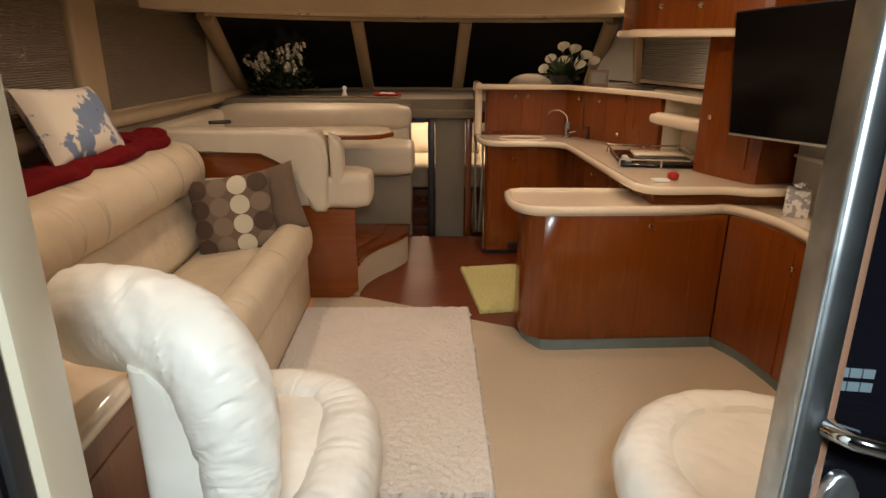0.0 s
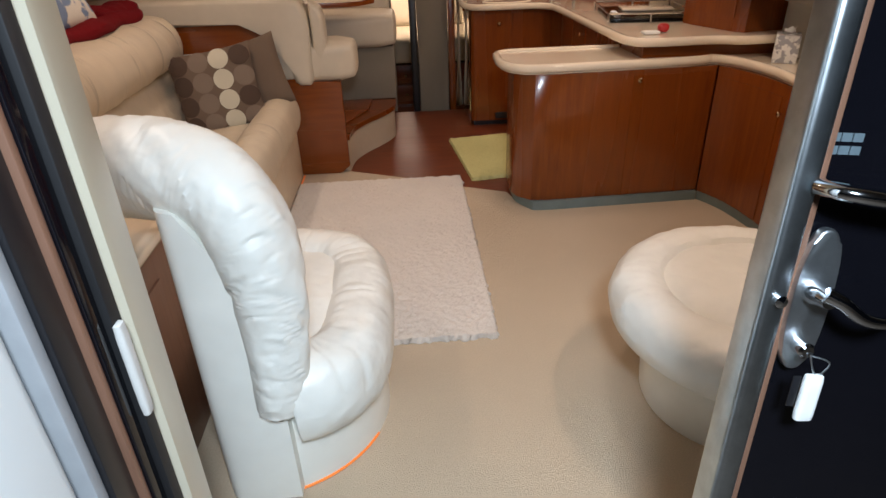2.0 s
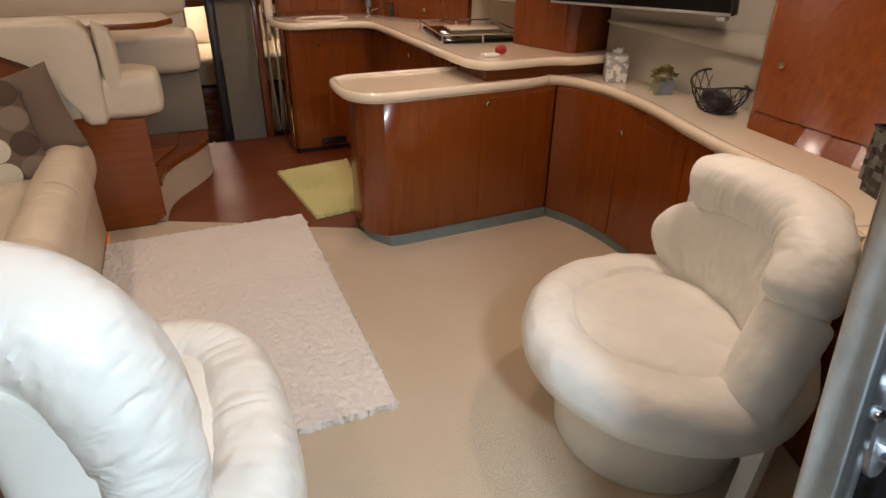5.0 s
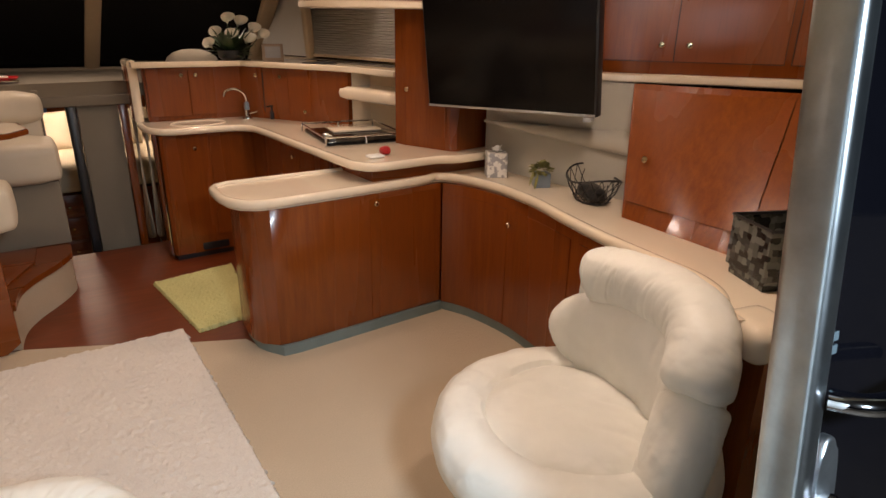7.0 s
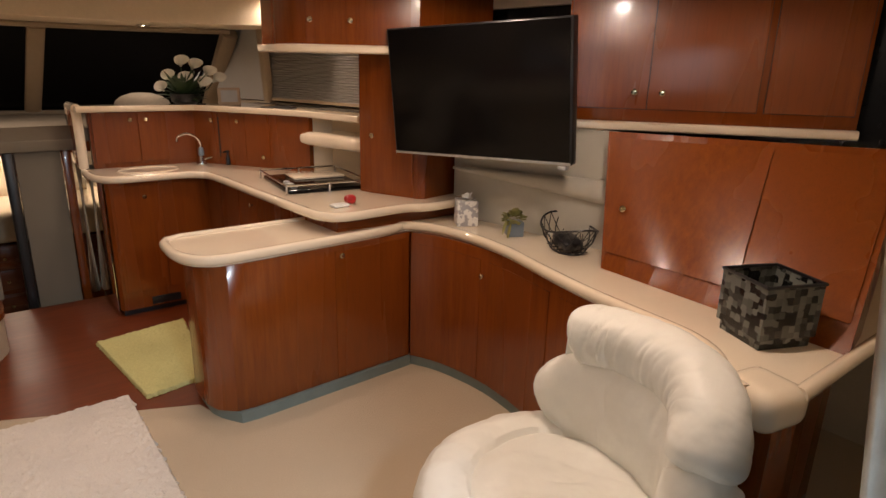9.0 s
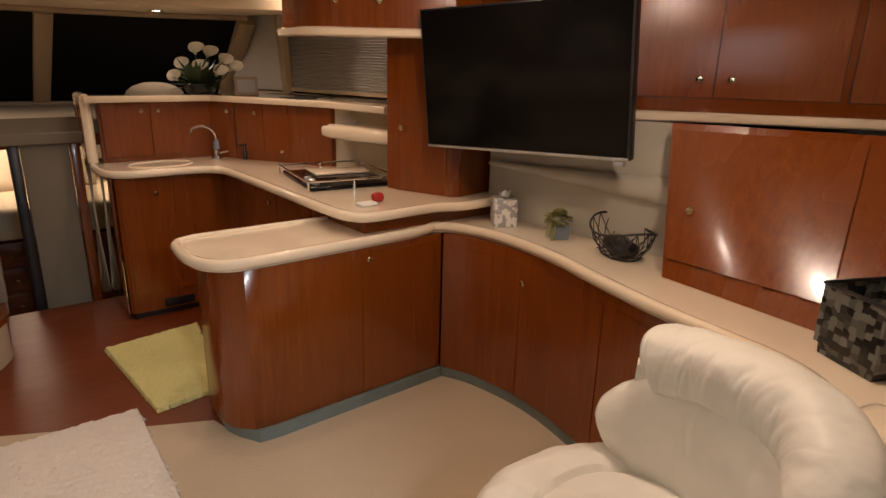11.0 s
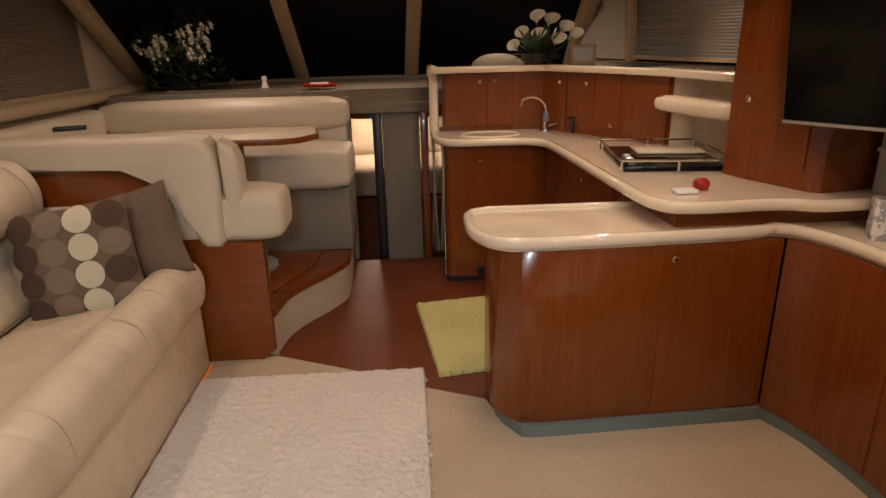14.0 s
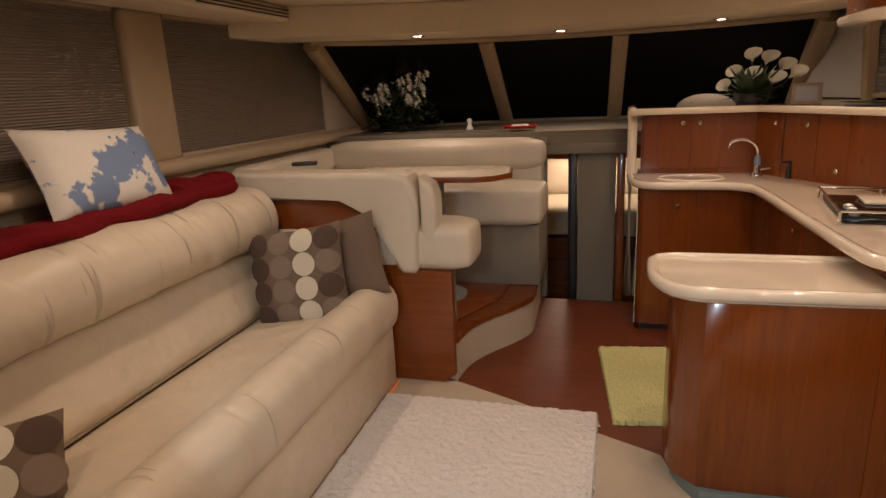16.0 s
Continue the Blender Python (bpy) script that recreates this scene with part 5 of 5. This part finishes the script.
for sx in (-0.235, 0.01, 0.255):
    for sy in (-0.285, 0.285):
        part("post", lathe([(0.007, 0.0), (0.007, 0.05)], 8, at=(sx, sy, 0)), M_CHROME, hob)
for k, y in enumerate((-0.2, -0.13, -0.06)):
    part("control", lathe([(0.02, 0.022), (0.02, 0.036), (0.012, 0.04)], 14, at=(-0.17, y, 0)), M_STEEL, hob)
for i, (x, y) in enumerate(((1.46, 3.10), (1.53, 3.16))):
    gl = solo("glass_jar", lathe([(0.028, 0.0), (0.032, 0.004), (0.032, 0.075), (0.028, 0.078), (0.027, 0.01), (0.0, 0.008)], 18, at=(x, y, 0.927)), M_CLEAR, "small clear glass jar beside the hob", "jar", group="glass jars")
rd = thing("trivet_toy", "small red rubber stopper on the galley counter", "stopper", (1.09, 2.68, 0.926))
part("body", moved(soft_box(0.06, 0.05, 0.045, 0.02, 0.0, 6, 0.006), Matrix.Translation((0, 0, 0.023))), M_REDP, rd)
solo("sponge", moved(soft_box(0.09, 0.06, 0.016, 0.007, 0.0, 5), Matrix.Translation((1.01, 2.64, 0.934))), M_WHITE, "flat white sponge on the galley counter", "sponge")

# ---- flowers ----
def leaf_blade(b, base, tip, width, droop=0.03):
    base, tip = Vector(base), Vector(tip)
    d = tip - base
    s = d.cross(Vector((0, 0, 1)))
    s = s.normalized() if s.length > 1e-5 else Vector((1, 0, 0))
    rows = []
    for k in range(6):
        t = k / 5
        w = width * math.sin(math.pi * min(0.97, max(0.03, t ** 0.8)))
        p = base + d * t + Vector((0, 0, -droop * t * t))
        rows.append((b.verts.new(p - s * w), b.verts.new(p + Vector((0, 0, -w * 0.3))), b.verts.new(p + s * w)))
    for r0, r1 in zip(rows, rows[1:]):
        b.faces.new((r0[0], r0[1], r1[1], r1[0]))
        b.faces.new((r0[1], r0[2], r1[2], r1[1]))


def calla(parent, at, way, size=0.055):
    b = bmesh.new()
    rows = []
    n = 14
    for k in range(6):
        t = k / 5
        r = size * (0.18 + 0.82 * t ** 1.6)
        row = []
        for i in range(n):
            a = 2 * math.pi * i / n
            lip = 1 + 0.45 * t * max(0, math.cos(a))
            row.append(b.verts.new((r * lip * math.cos(a), r * math.sin(a), size * 1.7 * t + size * 0.5 * t * max(0, math.cos(a)))))
        rows.append(row)
    for r0, r1 in zip(rows, rows[1:]):
        for i in range(n):
            b.faces.new((r0[i], r0[(i + 1) % n], r1[(i + 1) % n], r1[i]))
    ob = part("flower", b, M_PETAL, parent, "white calla flower")
    ob.matrix_basis = Matrix.Translation(at) @ Vector(way).to_track_quat("Z", "Y").to_matrix().to_4x4()


rng = random.Random(4)
lil = thing("flower_arrangement", "white calla lilies with dark green leaves on the ledge", "flowers", (0.81, 4.44, 1.328))
part("bowl", lathe([(0.06, 0.0), (0.09, 0.02), (0.10, 0.07), (0.09, 0.075), (0.08, 0.03), (0.0, 0.02)], 20), M_BLACK, lil)
for x, y, z in ((-0.01, 0.0, 0.255), (0.07, 0.03, 0.235), (0.14, 0.0, 0.19), (-0.09, 0.0, 0.165), (-0.01, -0.05, 0.15), (-0.13, 0.02, 0.09), (0.09, -0.06, 0.12), (0.19, -0.02, 0.15)):
    calla(lil, (x, y, z), (x * 3 - 0.2, -0.8, 0.55), 0.040)
    part("stem", tube(spline([(x * 0.2, y * 0.2, 0.05), (x * 0.7, y * 0.7, z * 0.6), (x, y, z)], 4), 0.004, 6), M_LEAF, lil)
for k in range(110):
    a, e = rng.uniform(0, 6.28), rng.uniform(0.04, 0.27)
    b = bmesh.new()
    r = rng.uniform(0.07, 0.19)
    leaf_blade(b, (0.02 * math.cos(a), 0.02 * math.sin(a), 0.05), (r * math.cos(a), r * math.sin(a), e), 0.02, 0.03)
    part("leaf", b, M_LEAF, lil)

orc = thing("flower_arrangement", "tall spray of small white blossoms with green foliage on the dashboard", "flowers", (-1.60, 5.0, 1.19))
part("bowl", lathe([(0.08, 0.0), (0.11, 0.02), (0.12, 0.06), (0.10, 0.065), (0.0, 0.03)], 20), M_BLACK, orc)
leafb, petb, stemb = bmesh.new(), bmesh.new(), bmesh.new()
for k in range(420):
    a, r, z = rng.uniform(0, 6.28), rng.uniform(0.04, 0.36), rng.uniform(0.0, 0.30)
    r *= 1 - z * 1.5
    p = (0.03 + r * math.cos(a), r * 0.5 * math.sin(a), 0.02 + z)
    leaf_blade(leafb, p, (p[0] + rng.uniform(-0.07, 0.07), p[1] + rng.uniform(-0.05, 0.05), p[2] + rng.uniform(-0.02, 0.07)), 0.016, 0.02)
for k in range(22):
    ax, ay = rng.uniform(-0.30, 0.26), rng.uniform(-0.1, 0.1)
    hgt = rng.uniform(0.48, 0.80) * (1 - abs(ax + 0.02) * 1.3)
    pts = spline([(ax * 0.2, ay * 0.2, 0.05), (ax * 0.7, ay, hgt * 0.6), (ax, ay, hgt)], 6)
    tube(pts, 0.003, 5, stemb)
    for w_k in range(9):
        q = pts[min(len(pts) - 1, 5 + int(w_k * 0.9))] + Vector((rng.uniform(-0.05, 0.05), rng.uniform(-0.03, 0.03), rng.uniform(-0.03, 0.03)))
        for w in range(5):
            aa = w * 1.257 + rng.uniform(0, 0.5)
            leaf_blade(petb, q, q + Vector((0.029 * math.cos(aa), -0.008, 0.029 * math.sin(aa))), 0.014, 0.0)
part("foliage", leafb, M_LEAF, orc, "dark green foliage", False)
part("blossoms", petb, M_PETAL, orc, "small white blossoms", False)
part("stems", stemb, M_LEAF, orc)

fr = thing("photo_frame", "leaning photo frame with dark border on the ledge", "photo frame", (1.06, 4.28, 1.328), -12)
part("frame", moved(box(-0.075, 0.075, -0.008, 0.008, 0.0, 0.12, 0.003), Matrix.Rotation(radians(-14), 4, "X")), M_BOOK, fr)
part("picture", moved(box(-0.055, 0.055, -0.010, -0.0082, 0.02, 0.10, 0.0), Matrix.Rotation(radians(-14), 4, "X")), M_GREY, fr, "grey picture")
solo("pamphlet", box(1.16, 1.36, 3.86, 3.98, 1.3285, 1.337, 0.001, 1), M_BLACK, "thin black folder lying on the ledge", "folder")
hat = lathe([(0.20, 0.0), (0.195, 0.10), (0.17, 0.15), (0.13, 0.18), (0.07, 0.20), (0.0, 0.205)], 28, at=(0.60, 4.74, 1.191))
solo("instrument_hood", hat, M_CARPET_G, "rounded grey instrument hood on the dashboard", "instrument hood")

# ---- dashboard and dinette things ----
cn = thing("figurine", "small white figurine on the dashboard edge", "figurine", (-0.985, 4.78, 1.191))
part("body", lathe([(0.022, 0.0), (0.026, 0.02), (0.016, 0.05), (0.012, 0.06), (0.019, 0.075), (0.017, 0.092), (0.0, 0.1)], 16), M_WHITE, cn)
tr = thing("bowl", "low red bowl with small cream pieces on the dashboard", "bowl", (-0.62, 4.80, 1.191))
part("dish", lathe([(0.07, 0.0), (0.10, 0.012), (0.125, 0.035), (0.118, 0.038), (0.09, 0.02), (0.0, 0.014)], 26), M_REDP, tr, "dark red dish")
for k in range(6):
    part("piece", moved(soft_box(0.03, 0.026, 0.02, 0.009, 0.0, 4), Matrix.Translation((-0.05 + 0.02 * k, 0.03 * math.sin(k * 2), 0.034))), M_PETAL, tr)
solo("grab_rail", tube([(-1.62, 4.70, 1.205), (-0.50, 4.70, 1.205)], 0.008, 8), M_CHROME, "thin chrome rail along the dashboard edge", "rail")
rm = thing("remote_control", "dark remote control on the dinette back", "remote control", (-1.62, 3.44, 1.132), 20)
part("body", box(-0.07, 0.07, -0.025, 0.025, 0.0, 0.02, 0.006), M_BLACK, rm)

# ---- counter things ----
ts = thing("tissue_box", "grey floral tissue box with a tissue pulled up", "tissue box", (1.605, 2.345, 0.8155), -30)
part("carton", box(-0.055, 0.055, -0.055, 0.055, 0.0, 0.135, 0.003), M_CARD, ts)
tb = bmesh.new()
for k in range(5):
    leaf_blade(tb, (0, 0, 0.13), (0.03 * math.cos(k * 1.3), 0.03 * math.sin(k * 1.3), 0.185 - 0.008 * k), 0.024, 0.01)
part("tissue", tb, M_WHITE, ts, "white tissue")
pp = thing("potted_plant", "small yellow green succulent in a blue grey square pot", "potted plant", (1.665, 2.04, 0.8155), -28)
part("pot", box(-0.04, 0.04, -0.04, 0.04, 0.0, 0.075, 0.005), M_POT, pp)
lb = bmesh.new()
for k in range(110):
    a, e = rng.uniform(0, 6.28), rng.uniform(-0.35, 1.3)
    r = rng.uniform(0.05, 0.085)
    c = Vector((0, 0, 0.085))
    q = c + Vector((r * math.cos(a) * math.cos(e), r * math.sin(a) * math.cos(e), r * 0.75 * math.sin(e)))
    leaf_blade(lb, c.lerp(q, 0.55), q, 0.014, 0.006)
part("leaves", lb, M_BERRY, pp, "yellow green rosettes", False)
for s, h in ((-0.03, 0.10), (-0.055, 0.06)):
    b = bmesh.new()
    leaf_blade(b, (s, -0.042, 0.085), (s - 0.02, -0.05, 0.085 - h), 0.012, 0.01)
    part("trailing_leaf", b, M_BERRY, pp)

bk = thing("wire_basket", "black wire basket holding a dark pouch on the counter", "basket", (1.70, 1.72, 0.8155), 62)
def hoop(rx, ry, z, lift):
    return [(rx * math.cos(t), ry * math.sin(t), z + lift * abs(math.cos(t)) ** 2) for t in [2 * math.pi * i / 32 for i in range(33)]]
part("rim", tube(hoop(0.185, 0.12, 0.100, 0.04), 0.005, 6), M_BLACK, bk)
part("foot", tube(hoop(0.11, 0.075, 0.006, 0.0), 0.004, 6), M_BLACK, bk)
top_h, low_h = hoop(0.185, 0.12, 0.100, 0.04), hoop(0.11, 0.075, 0.006, 0.0)
for i in range(0, 32, 1):
    for step_k in (3, -3):
        a, c = Vector(low_h[i]), Vector(top_h[(i + step_k) % 32])
        mid = a.lerp(c, 0.5) + Vector((a.x + c.x, a.y + c.y, 0)) * 0.06
        if i % 2 == 0:
            part("wire", tube([a, mid, c], 0.0022, 5), M_BLACK, bk)
for k in (-0.05, -0.015, 0.02, 0.055):
    part("wire", tube([(k * 1.5, -0.07, 0.006), (k * 1.5, 0.07, 0.006)], 0.0025, 5), M_BLACK, bk)
pu = solo("pouch", moved(soft_box(0.19, 0.10, 0.055, 0.025, 0.008, 8, 0.008), Matrix.Translation((1.69, 1.71, 0.858)) @ Matrix.Rotation(radians(58), 4, "Z")), M_BLACK, "dark zipped pouch lying in the wire basket", "pouch")
bn = thing("waste_bin", "dark mosaic patterned square bin on the counter", "bin", (1.475, 0.705, 0.8155), -24)
bb = prism([(-0.092, -0.088), (0.092, -0.088), (0.092, 0.088), (-0.092, 0.088)], 0.0, 0.205, 0.0)
for v in bb.verts:
    k = 1 + 0.12 * v.co.z / 0.205
    v.co.x, v.co.y = v.co.x * k, v.co.y * k
bb.faces.ensure_lookup_table()
top_f = max(bb.faces, key=lambda f: f.calc_center_median().z)
ins = bmesh.ops.inset_region(bb, faces=[top_f], thickness=0.006)
for v in top_f.verts:
    v.co.z -= 0.17
part("shell", bb, M_MOSAIC, bn, "dark mosaic shell", False)
part("rim", sweep([(x * 1.125, y * 1.125, 0.207) for x, y in ((-0.092, -0.088), (0.092, -0.088), (0.092, 0.088), (-0.092, 0.088), (-0.092, -0.088))], oval(0.006, 0.006, 8)), M_BLACK, bn, "black rim")
bag = thing("bag", "clear plastic bag tucked behind the television", "bag", (1.86, 1.74, 1.27))
part("body", soft_box(0.05, 0.20, 0.13, 0.025, 0.01, 10, 0.02), M_BLIND_W, bag)
cord = solo("cable", tube(spline([(1.88, 1.90, 1.20), (1.85, 1.78, 1.165), (1.86, 1.62, 1.175), (1.88, 1.54, 1.20)], 8), 0.004, 6), M_BLACK, "black cable hanging behind the television", "cable")

# ---- door hardware ----
part("pull_handle", sweep(spline([(0.035, -0.03, 1.204), (0.055, -0.066, 1.204), (0.13, -0.078, 1.197), (0.24, -0.075, 1.190), (0.34, -0.05, 1.184)], 6), oval(0.019, 0.012, 14, 0.8)), M_CHROME, door, "chrome pull handle")
plate = part("lock_plate", moved(prism(oval(0.030, 0.115, 36, 0.8), -0.009, 0.009, 0.005, 3), Matrix.Translation((0.072, -0.018, 1.025)) @ Matrix.Rotation(radians(90), 4, "X")), M_STEEL, door, "oval brushed steel lock plate")
part("lever_boss", moved(lathe([(0.019, 0.0), (0.019, 0.012), (0.014, 0.026), (0.012, 0.04)], 20), Matrix.Translation((0.070, -0.026, 1.045)) @ Matrix.Rotation(radians(90), 4, "X")), M_CHROME, plate, "round lever boss")
part("lever", sweep(spline([(0.062, -0.062, 1.055), (0.085, -0.070, 1.045), (0.115, -0.076, 1.025), (0.15, -0.078, 1.018), (0.185, -0.072, 1.024), (0.20, -0.066, 1.034)], 8), oval(0.009, 0.011, 12, 0.9), scale=lambda t: 1.1 - 0.45 * t), M_CHROME, plate, "curved chrome lever")
part("lock_cylinder", moved(lathe([(0.013, 0.0), (0.013, 0.022), (0.009, 0.026), (0.0, 0.026)], 16), Matrix.Translation((0.070, -0.026, 0.955)) @ Matrix.Rotation(radians(90), 4, "X")), M_CHROME, plate)
ring_k = part("key_ring", tube(spline([(0.072, -0.056, 0.952), (0.098, -0.058, 0.945), (0.104, -0.058, 0.935), (0.090, -0.058, 0.918), (0.080, -0.058, 0.930), (0.078, -0.057, 0.935), (0.072, -0.056, 0.952)], 6), 0.0014, 5), M_STEEL, door, "bent wire key ring")
part("key_fob", moved(soft_box(0.030, 0.014, 0.082, 0.006, 0.0, 6), Matrix.Translation((0.086, -0.058, 0.880))), M_WHITE, ring_k, "white key fob")
part("key", box(0.054, 0.066, -0.059, -0.056, 0.865, 0.918, 0.001), M_BLACK, ring_k)
for k in range(2):
    for j in range(3):
        part("label_bar", box(0.045 + 0.017 * j, 0.060 + 0.017 * j, -0.0085, -0.0065, 1.262 - 0.018 * k, 1.274 - 0.018 * k, 0.0), M_STICK, door, "unreadable grey sticker lettering")
part("bolt", moved(lathe([(0.010, 0.0), (0.010, 0.008), (0.0, 0.012)], 12), Matrix.Translation((0.018, -0.03, 1.03)) @ Matrix.Rotation(radians(90), 4, "X")), M_CHROME, door)
# Pale bar added to imitate a dim white reflection at the door edge.
hd = thing("frame_glint", "small pale bar painting a dim reflection on the black door frame", "handle", (-0.741, 0.008, 0.955))
part("glint_bar", moved(soft_box(0.014, 0.022, 0.17, 0.006, 0.0, 6), Matrix.Translation((0.002, 0, 0))), M_BLIND_W, hd)
